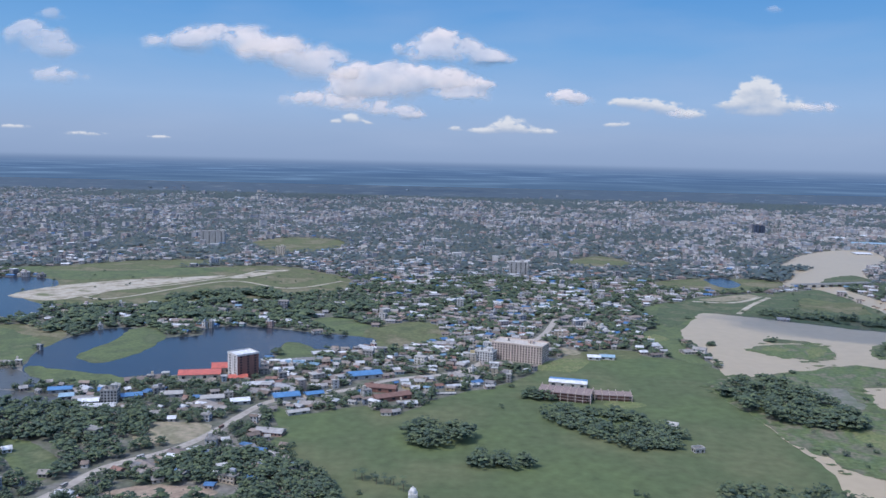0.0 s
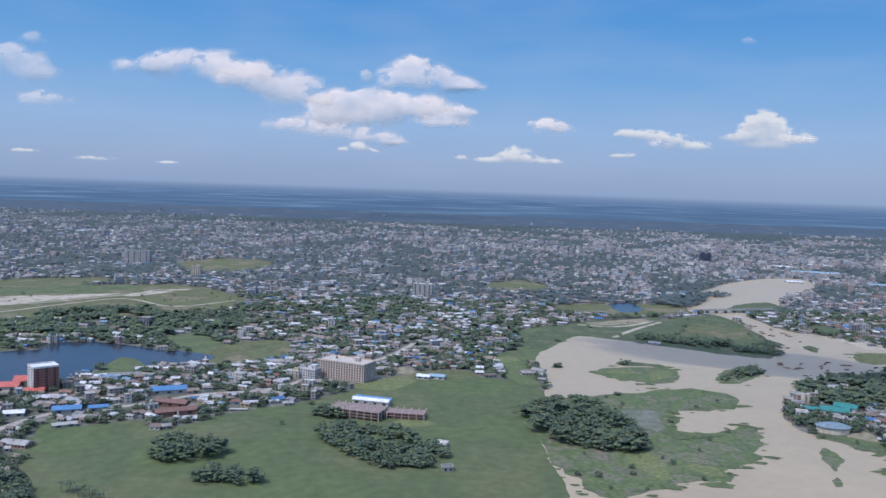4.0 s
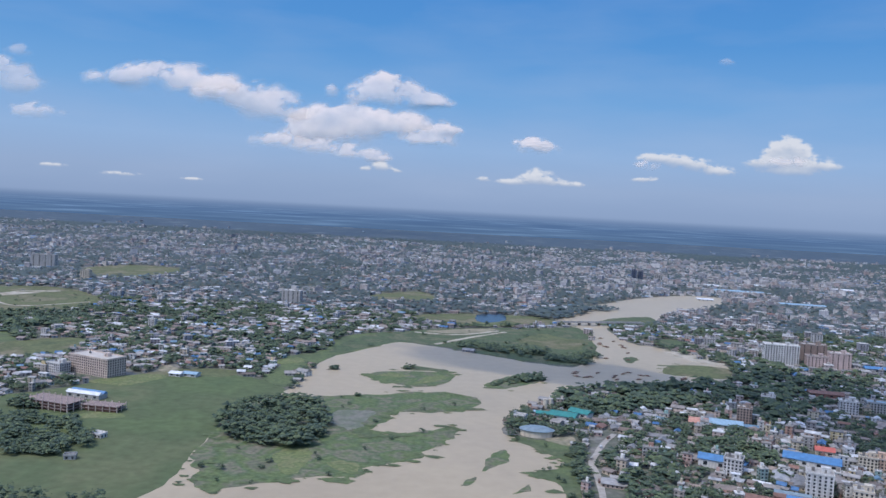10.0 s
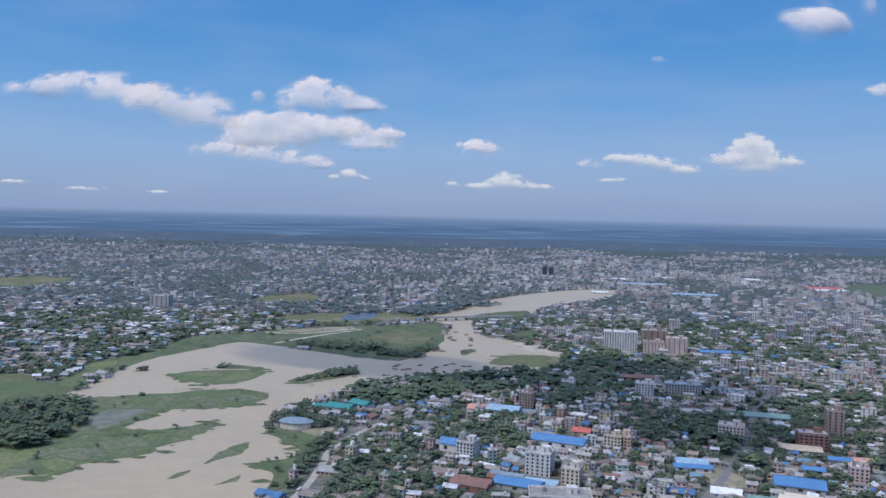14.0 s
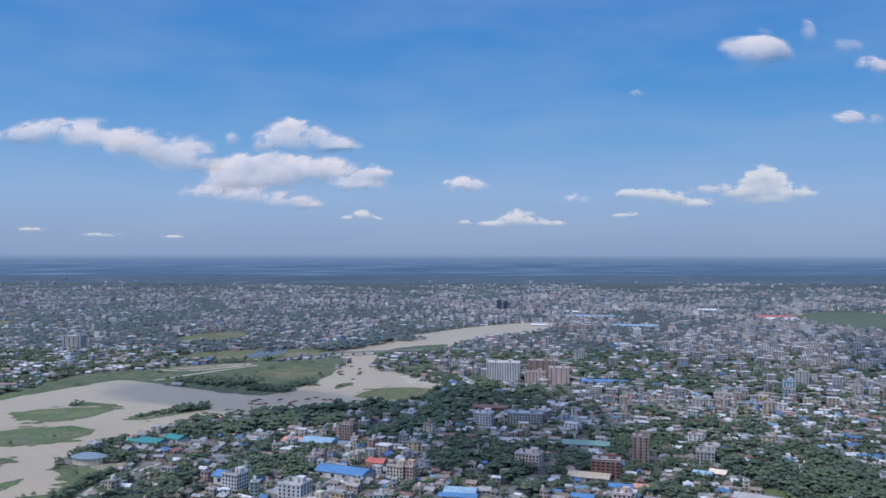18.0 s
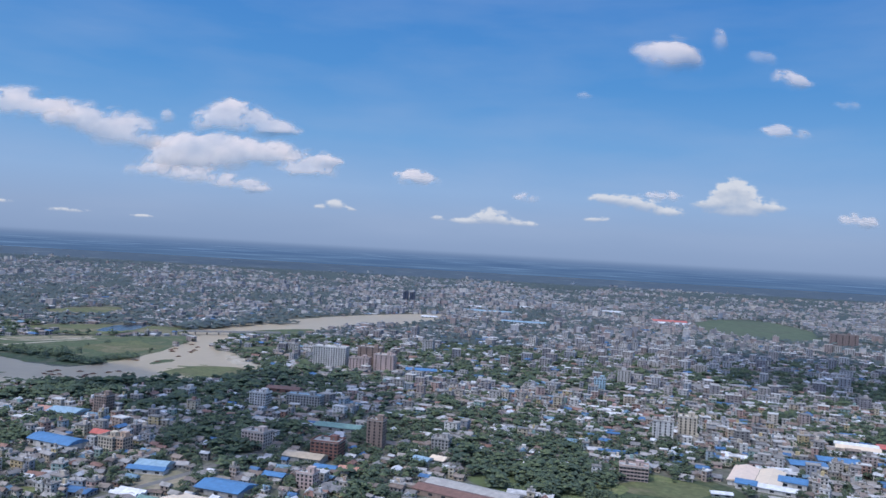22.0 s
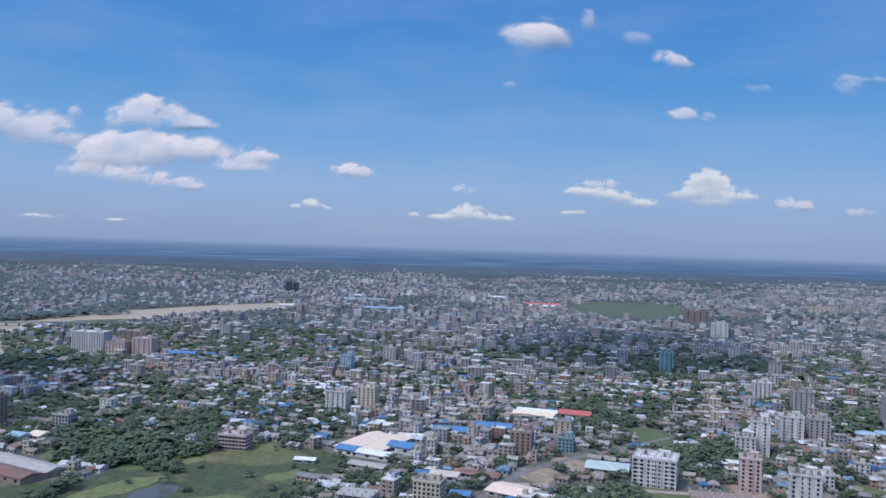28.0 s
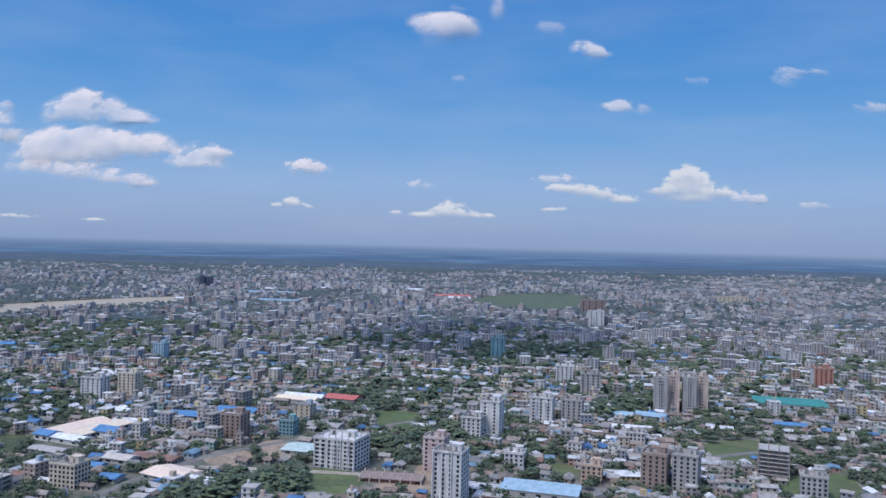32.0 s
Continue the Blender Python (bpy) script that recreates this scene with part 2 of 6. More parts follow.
WALLS = [(0.72, 0.70, 0.66), (0.68, 0.64, 0.57), (0.54, 0.44, 0.25), (0.50, 0.35, 0.31), (0.27, 0.39, 0.36), (0.418, 0.399, 0.37), (0.304, 0.294, 0.29), (0.551, 0.537, 0.513), (0.37, 0.337, 0.294), (0.475, 0.408, 0.323), (0.332, 0.351, 0.389), (0.608, 0.598, 0.58), (0.475, 0.38, 0.342), (0.285, 0.275, 0.266), (0.342, 0.418, 0.475), (0.551, 0.494, 0.418), (0.38, 0.237, 0.19), (0.418, 0.408, 0.389), (0.665, 0.655, 0.636), (0.532, 0.437, 0.332), (0.446, 0.351, 0.294), (0.57, 0.494, 0.361)]
ROOFS = [(0.62, 0.61, 0.59), (0.297, 0.284, 0.261), (0.369, 0.351, 0.324), (0.234, 0.225, 0.211), (0.432, 0.414, 0.387), (0.306, 0.279, 0.252), (0.504, 0.491, 0.468)]
TINS = [(0.68, 0.69, 0.70), (0.297, 0.261, 0.234), (0.216, 0.162, 0.131), (0.387, 0.387, 0.387), (0.27, 0.216, 0.18), (0.36, 0.342, 0.324), (0.189, 0.149, 0.122), (0.504, 0.513, 0.522), (0.288, 0.252, 0.216), (0.081, 0.18, 0.342), (0.252, 0.243, 0.234), (0.261, 0.149, 0.113), (0.396, 0.378, 0.36), (0.324, 0.297, 0.27), (0.27, 0.225, 0.189), (0.234, 0.225, 0.216), (0.18, 0.288, 0.378), (0.342, 0.324, 0.297), (0.225, 0.18, 0.153), (0.558, 0.558, 0.558), (0.306, 0.243, 0.198)]
# far palettes: distance haze painted in as cooler, flatter base colours
HAZED_WALLS = [(0.56, 0.54, 0.51), (0.47, 0.43, 0.40), (0.27, 0.26, 0.285), (0.60, 0.58, 0.56), (0.36, 0.36, 0.385), (0.30, 0.30, 0.33), (0.45, 0.45, 0.465), (0.34, 0.325, 0.33), (0.43, 0.39, 0.37), (0.32, 0.335, 0.37), (0.50, 0.495, 0.495), (0.41, 0.345, 0.335), (0.25, 0.25, 0.275), (0.33, 0.37, 0.42), (0.44, 0.41, 0.39), (0.35, 0.29, 0.275)]
HAZED_LEAVES = [(0.070, 0.098, 0.098), (0.082, 0.110, 0.100), (0.062, 0.088, 0.098), (0.090, 0.116, 0.102)]
LEAVES = [(0.080, 0.112, 0.076), (0.108, 0.142, 0.082), (0.066, 0.094, 0.072), (0.128, 0.160, 0.088), (0.086, 0.116, 0.084), (0.072, 0.096, 0.068), (0.096, 0.124, 0.074)]
M = dict(
    wall_many=mat("painted_render_many", WALLS, "island", small=3.0, streak=True, stain=0.4),
    wall=mat("painted_render", WALLS, "object", small=3.0, streak=True, stain=0.4),
    roof_many=mat("concrete_roof_many", ROOFS, "island", small=4.0),
    roof=mat("concrete_roof", ROOFS, "object", small=4.0),
    tin_many=mat("tin_roof_many", TINS, "island", small=3.0, rough=0.55, spec=0.3, stain=0.45),
    tin=mat("tin_roof", TINS, "object", small=3.0, rough=0.55, spec=0.3, stain=0.45),
    glass=mat("dark_window", [(0.035, 0.04, 0.048)], "object", rough=0.25, spec=0.5, bump=0, stain=0.2),
    leaf_many=mat("foliage_many", LEAVES, "island", small=1.6, rough=0.85, spec=0.1, bump=0.25, stain=0.3),
    far_wall=mat("far_render_haze_tint", HAZED_WALLS, "island", small=4.0, streak=True, stain=0.35),
    far_leaf=mat("far_foliage_haze_tint", HAZED_LEAVES, "island", small=2.5, rough=0.7, spec=0.4, bump=0.4, stain=0.3),
    leaf=mat("foliage", LEAVES, "object", small=1.2, rough=0.85, spec=0.1, bump=0.25, stain=0.3),
    bark=mat("bark", [(0.14, 0.10, 0.07)], "object", small=0.5),
    town=mat("town_ground", [(0.10, 0.12, 0.075), (0.17, 0.165, 0.135), (0.13, 0.14, 0.10), (0.24, 0.225, 0.20), (0.10, 0.115, 0.07)], big=35, small=5, stain=0.5, spans=(0.3, 0.72)),
    field=mat("flooded_paddy_grass", [(0.090, 0.125, 0.056), (0.112, 0.145, 0.061), (0.100, 0.127, 0.058), (0.134, 0.147, 0.072), (0.093, 0.130, 0.057)], big=110, small=7, stain=0.28, bump=0.3),
    meadow=mat("rough_grass", [(0.095, 0.115, 0.055), (0.15, 0.165, 0.075), (0.12, 0.13, 0.06), (0.22, 0.195, 0.12), (0.12, 0.135, 0.06)], big=45, small=4, stain=0.4, bump=0.4),
    spit=mat("wet_spit_grass", [(0.072, 0.100, 0.056), (0.105, 0.138, 0.066), (0.085, 0.112, 0.058), (0.155, 0.158, 0.09), (0.080, 0.110, 0.056)], big=26, small=4, stain=0.4, bump=0.4),
    # meadow grass set darker than the other greens
    darkfield=mat("dark_meadow_grass", [(0.056, 0.080, 0.042), (0.082, 0.108, 0.052), (0.064, 0.086, 0.044), (0.115, 0.125, 0.066), (0.060, 0.084, 0.042)], big=24, small=3.5, stain=0.4, bump=0.4),
    bright=mat("bright_grass", [(0.10, 0.13, 0.062), (0.135, 0.168, 0.072), (0.095, 0.122, 0.06), (0.15, 0.165, 0.085)], big=25, small=3, stain=0.35, bump=0.4),
    marsh=mat("marsh_plants", [(0.20, 0.182, 0.13), (0.112, 0.148, 0.070), (0.165, 0.16, 0.11), (0.135, 0.175, 0.070), (0.105, 0.145, 0.068), (0.20, 0.185, 0.13), (0.128, 0.165, 0.070), (0.17, 0.165, 0.12)], big=30, small=3.0, stain=0.45, bump=0.5, spans=(0.3, 0.7)),
    lime=mat("young_rice", [(0.125, 0.155, 0.068), (0.185, 0.21, 0.085), (0.14, 0.17, 0.07), (0.21, 0.215, 0.10), (0.13, 0.155, 0.07)], big=10, small=2.5, stain=0.35, bump=0.4),
    wet=mat("wet_silt", [(0.14, 0.155, 0.09), (0.22, 0.20, 0.155), (0.14, 0.155, 0.085), (0.20, 0.185, 0.14)], big=14, small=3, rough=0.5, stain=0.3),
    sand=mat("river_sand", [(0.15, 0.165, 0.08), (0.40, 0.35, 0.27), (0.49, 0.44, 0.35), (0.36, 0.31, 0.235), (0.16, 0.17, 0.09)], big=28, small=4, stain=0.25),
    road=mat("dusty_road", [(0.35, 0.315, 0.27), (0.44, 0.40, 0.35)], big=25, small=3, stain=0.3),
    # blue of distance haze painted into the far ground's base colour
    far_plain=mat("far_plain_haze_tint", [(0.050, 0.070, 0.090), (0.068, 0.088, 0.10), (0.054, 0.075, 0.092), (0.17, 0.18, 0.17)], big=160, small=45, rough=0.6, spec=0.3, bump=0.0, stain=0.3),
    earth=mat("bare_brown_earth", [(0.27, 0.20, 0.145), (0.36, 0.28, 0.21), (0.20, 0.17, 0.12)], big=14, small=3, stain=0.35),
    tan=mat("trodden_tan_ground", [(0.15, 0.16, 0.085), (0.34, 0.29, 0.205), (0.22, 0.205, 0.13), (0.38, 0.33, 0.24)], big=18, small=4, stain=0.3),
    far_grass=mat("far_meadow_grass", [(0.088, 0.118, 0.075), (0.105, 0.135, 0.080), (0.095, 0.118, 0.075), (0.125, 0.14, 0.09)], big=120, small=14, stain=0.3, bump=0.2),
    street=mat("worn_street", [(0.17, 0.165, 0.155), (0.22, 0.21, 0.195)], big=20, small=3, stain=0.3),
    river=mat("muddy_water", [(0.385, 0.315, 0.216), (0.42, 0.345, 0.235), (0.40, 0.328, 0.228)], big=120, small=9, rough=0.3, spec=0.05, bump=0.03, stain=0.08),
    pond=mat("silty_pond_water", [(0.085, 0.083, 0.075), (0.11, 0.105, 0.09)], big=60, small=6, rough=0.25, spec=0.25, bump=0.04, stain=0.12),
    lake=mat("dark_lake_water", [(0.026, 0.036, 0.052), (0.034, 0.043, 0.058)], big=90, small=7, rough=0.2, spec=0.35, bump=0.04, stain=0.15),
)


def paint(name, rgb, **kw):
    kw.setdefault("stain", 0.3)
    kw.setdefault("streak", True)
    return mat(name, [rgb], "object", **kw)


M.update(
    school=paint("weathered_pinkish_concrete", (0.60, 0.49, 0.42)), salmon_tin=paint("salmon_tin", (0.58, 0.30, 0.22), rough=0.5, streak=False),
    ruin=paint("raw_brick_red_slab", (0.29, 0.225, 0.205)), t_mint=paint("pale_mint_sheet_roof", (0.48, 0.58, 0.55), rough=0.5, streak=False), t_dull=paint("grey_blue_sheet_roof", (0.215, 0.28, 0.32), rough=0.5, streak=False),
    t_pink=paint("pinkish_sheet_roof", (0.78, 0.62, 0.49), stain=0.14, rough=0.5, streak=False), t_sage=paint("faded_green_tin", (0.19, 0.30, 0.26), rough=0.5, streak=False), t_tan=paint("tan_sheet_roof", (0.46, 0.38, 0.28), rough=0.5, streak=False),
    t_pale=paint("pale_concrete_roof", (0.54, 0.49, 0.43), rough=0.7, streak=False),
    navy=paint("dark_glazing", (0.08, 0.10, 0.145), rough=0.3),
    white=paint("white_render", (0.63, 0.615, 0.59), stain=0.42), grey=paint("grey_concrete", (0.40, 0.39, 0.37)), dark=paint("dark_concrete", (0.20, 0.19, 0.18)),
    cream=paint("cream_render", (0.60, 0.53, 0.42)), pink=paint("pink_render", (0.56, 0.44, 0.40)), brick=paint("red_brick", (0.25, 0.13, 0.105)),
    brown=paint("brown_render", (0.31, 0.235, 0.195)), teal=paint("teal_render", (0.22, 0.38, 0.40)), cyan=paint("pale_blue_render", (0.40, 0.54, 0.62)),
    orange=paint("orange_render", (0.45, 0.22, 0.16)), salmon=paint("salmon_render", (0.55, 0.40, 0.30)),
    t_blue=paint("blue_tin", (0.095, 0.225, 0.42), rough=0.4, spec=0.5, streak=False), t_light=paint("pale_blue_tin", (0.30, 0.43, 0.52), rough=0.45, spec=0.5, streak=False),
    t_green=paint("green_tin", (0.05, 0.235, 0.205), rough=0.4, spec=0.5, streak=False), t_red=paint("red_tin", (0.52, 0.14, 0.105), rough=0.45, spec=0.4, streak=False),
    t_cream=paint("cream_sheet_roof", (0.76, 0.63, 0.47), stain=0.12, rough=0.5, streak=False), t_grey=paint("grey_sheet_roof", (0.42, 0.40, 0.37), rough=0.5, streak=False),
    t_rust=paint("rusty_tin", (0.22, 0.13, 0.105), rough=0.6, streak=False), t_white=paint("white_sheet_roof", (0.74, 0.75, 0.76), rough=0.45, streak=False),
)

from mathutils import geometry

# ---- shapes ----
K = 0.89            # one unit of the plan below in metres
rng = np.random.default_rng(7)
STOREY = 2.05


class Bag:
    """Collects faces for one mesh."""

    def __init__(self):
        self.v, self.f, self.n = [], [], 0

    def add(self, verts, faces):
        self.v.append(np.asarray(verts, float).reshape(-1, 3))
        n = self.n
        self.f.extend([tuple(i + n for i in f) for f in faces])
        self.n += len(self.v[-1])

    def mesh(self, name, material, smooth=False):
        me = bpy.data.meshes.new(name)
        if self.n:
            me.from_pydata(np.concatenate(self.v), [], self.f)
        me.materials.append(material)
        if smooth:
            me.shade_smooth()
        me.update()
        return me


BOX = [(0, 3, 2, 1), (4, 5, 6, 7), (0, 1, 5, 4), (1, 2, 6, 5), (2, 3, 7, 6), (3, 0, 4, 7)]


def place(p, x, y, rot):
    c, s = math.cos(rot), math.sin(rot)
    p = np.asarray(p, float).reshape(-1, 3)
    return np.stack([x + c * p[:, 0] - s * p[:, 1], y + s * p[:, 0] + c * p[:, 1], p[:, 2]], 1)


def box(bag, w, d, z0, z1, x=0.0, y=0.0, rot=0.0, ox=0.0, oy=0.0):
    """A block w by d, its centre shifted by ox, oy in its own turn, at x, y."""
    a, b = w / 2, d / 2
    p = [(ox - a, oy - b, z0), (ox + a, oy - b, z0), (ox + a, oy + b, z0), (ox - a, oy + b, z0),
         (ox - a, oy - b, z1), (ox + a, oy - b, z1), (ox + a, oy + b, z1), (ox - a, oy + b, z1)]
    bag.add(place(p, x, y, rot), BOX)


def gable(bag, w, d, z0, rise, x=0.0, y=0.0, rot=0.0, over=0.5, ox=0.0, oy=0.0):
    """A pitched sheet roof with its ridge along w, closed below."""
    a, b, t = w / 2 + over, d / 2 + over, 0.14
    p = [(-a, -b, z0), (a, -b, z0), (a, b, z0), (-a, b, z0), (-a, -b, z0 + t), (a, -b, z0 + t), (a, b, z0 + t), (-a, b, z0 + t), (-a, 0, z0 + rise), (a, 0, z0 + rise)]
    p = [(q[0] + ox, q[1] + oy, q[2]) for q in p]
    bag.add(place(p, x, y, rot), [(0, 3, 2, 1), (0, 1, 5, 4), (2, 3, 7, 6), (4, 5, 9, 8), (6, 7, 8, 9), (1, 2, 6, 9, 5), (3, 0, 4, 8, 7)])


def arch(bag, w, d, z0, rise, over=0.4, n=10):
    """A barrel-vaulted sheet roof with its crown along w."""
    a, b = w / 2 + over, d / 2 + over
    ring = [(-b + 2 * b * i / n, z0 + 0.15 + rise * math.sin(math.pi * i / n)) for i in range(n + 1)]
    v = [(sx * a, y, z) for sx in (-1, 1) for y, z in ring] + [(-a, -b, z0), (-a, b, z0), (a, -b, z0), (a, b, z0)]
    m, k = n + 1, 2 * (n + 1)
    f = [(i, m + i, m + i + 1, i + 1) for i in range(n)]
    f += [tuple([k, k + 1] + list(range(n, -1, -1))), tuple([k + 3, k + 2] + list(range(m, 2 * m))), (k, k + 2, k + 3, k + 1), (k, 0, m, k + 2)[::-1], (k + 1, n, m + n, k + 3)]
    bag.add(v, f)


def window_spots(w, d, floors, gap, z0=0.0, storey=STOREY, sides=(0, 1, 3)):
    """Where windows sit on the front, right and left walls: position and turn."""
    spots = []
    for side in sides:
        length, depth, turn = ((w, d, 0.0), (d, w, math.pi / 2), (w, d, math.pi), (d, w, -math.pi / 2))[side]
        n = max(1, int(length / gap))
        for k in range(floors):
            for i in range(n):
                u = (i + 0.5) / n * length - length / 2
                c, s = math.cos(turn), math.sin(turn)
                spots.append((c * u + s * depth / 2, s * u - c * depth / 2, z0 + k * storey + 1.1, turn))
    return spots


def link_part(name, me, parent, label="", m=None):
    ob = new(name, me)
    ob.parent = parent
    if m is not None:
        ob.matrix_basis = m
    return tagged(ob, label)


def part(name, bag, material, parent, label="", smooth=False):
    return link_part(name, bag.mesh(name, material, smooth), parent, label)


def root(name, x, y, rot, label, category, group="", z=0.0):
    ob = new(name)
    ob.empty_display_size = 2
    ob.matrix_basis = Matrix.Translation((x * K, y * K, z)) @ Matrix.Rotation(radians(rot), 4, "Z")
    return tagged(ob, label, category, group)


# ---- plan outlines, in plan units ----


def smooth_line(pts, closed=True, steps=6):
    p = np.array(pts, float)
    n = len(p)
    got = []
    for i in range(n if closed else n - 1):
        a, b, c, d = (p[(i - 1) % n], p[i], p[(i + 1) % n], p[(i + 2) % n]) if closed else (p[max(i - 1, 0)], p[i], p[i + 1], p[min(i + 2, n - 1)])
        for s in range(steps):
            t = s / steps
            got.append(0.5 * (2 * b + (c - a) * t + (2 * a - 5 * b + 4 * c - d) * t * t + (3 * b - a - 3 * c + d) * t ** 3))
    if not closed:
        got.append(p[-1])
    return np.array(got)


def inside(poly, x, y):
    poly = np.asarray(poly, float)
    hit = np.zeros(np.shape(x), bool)
    j = len(poly) - 1
    for i in range(len(poly)):
        (xi, yi), (xj, yj) = poly[i], poly[j]
        if yi != yj:
            hit ^= ((yi > y) != (yj > y)) & (x < (xj - xi) * (y - yi) / (yj - yi) + xi)
        j = i
    return hit


def sheet(name, pts, z, material, label, category="", wob=2.5, steps=6, kind="structure"):
    """A low, slightly raised patch of ground or water with a natural edge."""
    line = smooth_line(pts, True, steps)
    line = [(x + wob * noise.noise((x * 0.11, y * 0.11, 3.1)) * 1.6 + wob * 0.7 * noise.noise((x * 0.4, y * 0.4, 9.0)),
             y + wob * noise.noise((x * 0.11, y * 0.11, 7.7)) * 1.6 + wob * 0.7 * noise.noise((x * 0.4, y * 0.4, 5.0))) for x, y in line]
    flat, _, fill, *_ = geometry.delaunay_2d_cdt([Vector(p) for p in line], [], [list(range(len(line)))], 1, 1e-4)
    from_tri = bmesh.new()
    vs = [from_tri.verts.new((p.x * K, p.y * K, z)) for p in flat]
    for t in fill:
        face = from_tri.faces.new([vs[k] for k in t])
        face.normal_update()
        if face.normal.z < 0:
            face.normal_flip()
    edge = bmesh.ops.extrude_edge_only(from_tri, edges=[e for e in from_tri.edges if e.is_boundary])
    for v in edge["geom"]:
        if isinstance(v, bmesh.types.BMVert):
            v.co.z = -0.3
    me = bpy.data.meshes.new(name)
    from_tri.to_mesh(me)
    from_tri.free()
    me.materials.append(material)
    return tagged(new(name, me), label, category or name, kind=kind), np.array(line)


RIVER = [(237, 422), (248, 494), (243, 549), (244, 611), (258, 694), (264, 771), (270, 886), (300, 972), (339, 1026), (388, 1005), (443, 970), (507, 933), (548, 934), (581, 1037), (594, 1205),
         (575, 1262), (551, 1274), (573, 1376), (608, 1500), (676, 1586), (749, 1704), (884, 1847), (985, 1858), (911, 1653), (800, 1524), (732, 1384), (693, 1317), (639, 1277), (632, 1198), (644, 1123),
         (677, 1094), (706, 1031), (729, 979), (696, 885), (631, 858), (576, 837), (535, 814), (505, 771), (489, 746), (464, 701), (450, 654), (457, 632), (485, 614), (503, 605), (496, 533), (479, 425), (456, 303), (470, 0), (440, -900), (430, -2400), (190, -2400), (230, -900), (262, 0), (248, 302)]
LAKE = [(-357, 683), (-378, 777), (-359, 851), (-325, 857), (-316, 809), (-320, 748), (-289, 753), (-285, 812), (-251, 832), (-250, 869), (-204, 883), (-131, 856), (-68, 835), (-76, 791), (-119, 785),
        (-152, 808), (-158, 742), (-153, 705), (-180, 690), (-217, 682), (-255, 662), (-305, 675)]
LAKE_W = [(-900, 1250), (-703, 1194), (-597, 1199), (-537, 1127), (-561, 1051), (-473, 961), (-512, 865), (-700, 800), (-900, 900)]
POND_A = [(-480, 715), (-375, 690), (-318, 642), (-378, 621), (-480, 630)]
POND_B = [(-420, 620), (-311, 619), (-278, 599), (-266, 566), (-327, 549), (-420, 540)]
FIELD = [(-125, 597), (-96, 582), (-57, 602), (-30, 580), (0, 625), (60, 675), (107, 737), (180, 784), (232, 772), (262, 734), (258, 694), (250, 612), (246, 563), (252, 503), (240, 442), (240, 332),
         (-60, 330), (-66, 430), (-68, 460), (-95, 503)]
MARSH = [(262, 493), (275, 479), (290, 485), (326, 513), (353, 518), (363, 540), (389, 561), (404, 597), (417, 636), (412, 646), (380, 623), (357, 612), (350, 626), (361, 662), (371, 684),
         (417, 697), (434, 743), (391, 764), (343, 740), (284, 717), (240, 694), (232, 653), (243, 583), (250, 543)]
PENINSULA = [(266, 930), (289, 1057), (383, 1158), (544, 1227), (590, 1238), (584, 1045), (548, 941), (495, 946), (443, 976), (388, 1012), (340, 1028), (305, 981)]
AIRFIELD = [(-561, 1051), (-584, 1240), (-480, 1290), (-291, 1385), (-139, 1245), (-170, 1108), (-403, 989), (-475, 980)]
NEAR_FIELD = [(995, 508), (1013, 561), (1056, 584), (1092, 600), (1121, 597), (1134, 563), (1127, 529), (1106, 485), (1081, 423), (1015, 432), (993, 468)]
FAR_FIELD = [(1521, 1833), (1622, 2107), (1821, 2279), (1852, 2003), (1749, 1719), (1610, 1702)]
MID_FIELDS = [[(-407, 1736), (-367, 1873), (-232, 1840), (-216, 1667), (-313, 1595)], [(235, 1528), (319, 1637), (359, 1513), (275, 1457)], [(330, 1267), (420, 1340), (540, 1343), (560, 1262), (420, 1199)],
              [(-80, 880), (-20, 930), (10, 850), (-60, 790)], [(120, 762), (150, 803), (200, 804), (190, 773)], [(-640, 1290), (-520, 1420), (-380, 1440), (-480, 1300)]]
ISLETS = [[(321, 820), (349, 848), (406, 850), (403, 808), (379, 783), (346, 792)], [(433, 547), (441, 581), (450, 595), (454, 576), (444, 556)], [(420, 514), (430, 534), (431, 523)],
          [(453, 507), (463, 524), (463, 514)], [(439, 803), (450, 829), (464, 852), (487, 865), (503, 858), (499, 840), (477, 814), (456, 794)], [(639, 923), (667, 977), (725, 972), (705, 911), (666, 912)],
          [(308, 451), (320, 460), (351, 444), (354, 430), (340, 422), (317, 434)], [(280, 833), (286, 848), (294, 840)]]
SHORE = [(457, 624), (503, 608), (495, 512), (485, 499), (482, 529), (466, 547), (490, 568), (483, 591)]

ground_bag = Bag()
ground_bag.add([(-9000, -3000, 0), (12000, -3000, 0), (12000, 5600, 0), (-9000, 5600, 0)], [(0, 1, 2, 3)])
tagged(new("ground", ground_bag.mesh("ground", M["town"])), "flat earth and grass of a low river plain", "ground", kind="structure")
blocked = []          # outlines where neither house nor wild tree stands


def lay(name, pts, z, key, label, category="", wob=2.5, shut=True):
    ob, line = sheet(name, pts, z, M[key], label, category, wob)
    if shut:
        blocked.append(line)
    return ob


# far ground in painted haze blue, to meet the backdrop
lay("water_far_plain", [(-9500, 4150), (-3000, 4080), (-1000, 4160), (800, 4060), (2600, 4150), (5000, 4080), (12000, 4150), (12000, 6150), (-9500, 6150)], 0.1, "far_plain", "plain reaching to the horizon, painted haze blue", "plain", 0)
lay("field", FIELD, 0.06, "field", "wide green flooded paddy field with soft tonal patches")
lay("water_river", RIVER, 0.12, "river", "wide beige muddy river in flood", "river")
lay("water_lake", LAKE, 0.12, "lake", "dark blue still lake beside the town", "lake")
lay("water_lake_west", LAKE_W, 0.12, "lake", "dark blue lake beyond the airstrip", "lake")
lay("water_pond", POND_A, 0.12, "pond", "dark pond by the village", "pond")
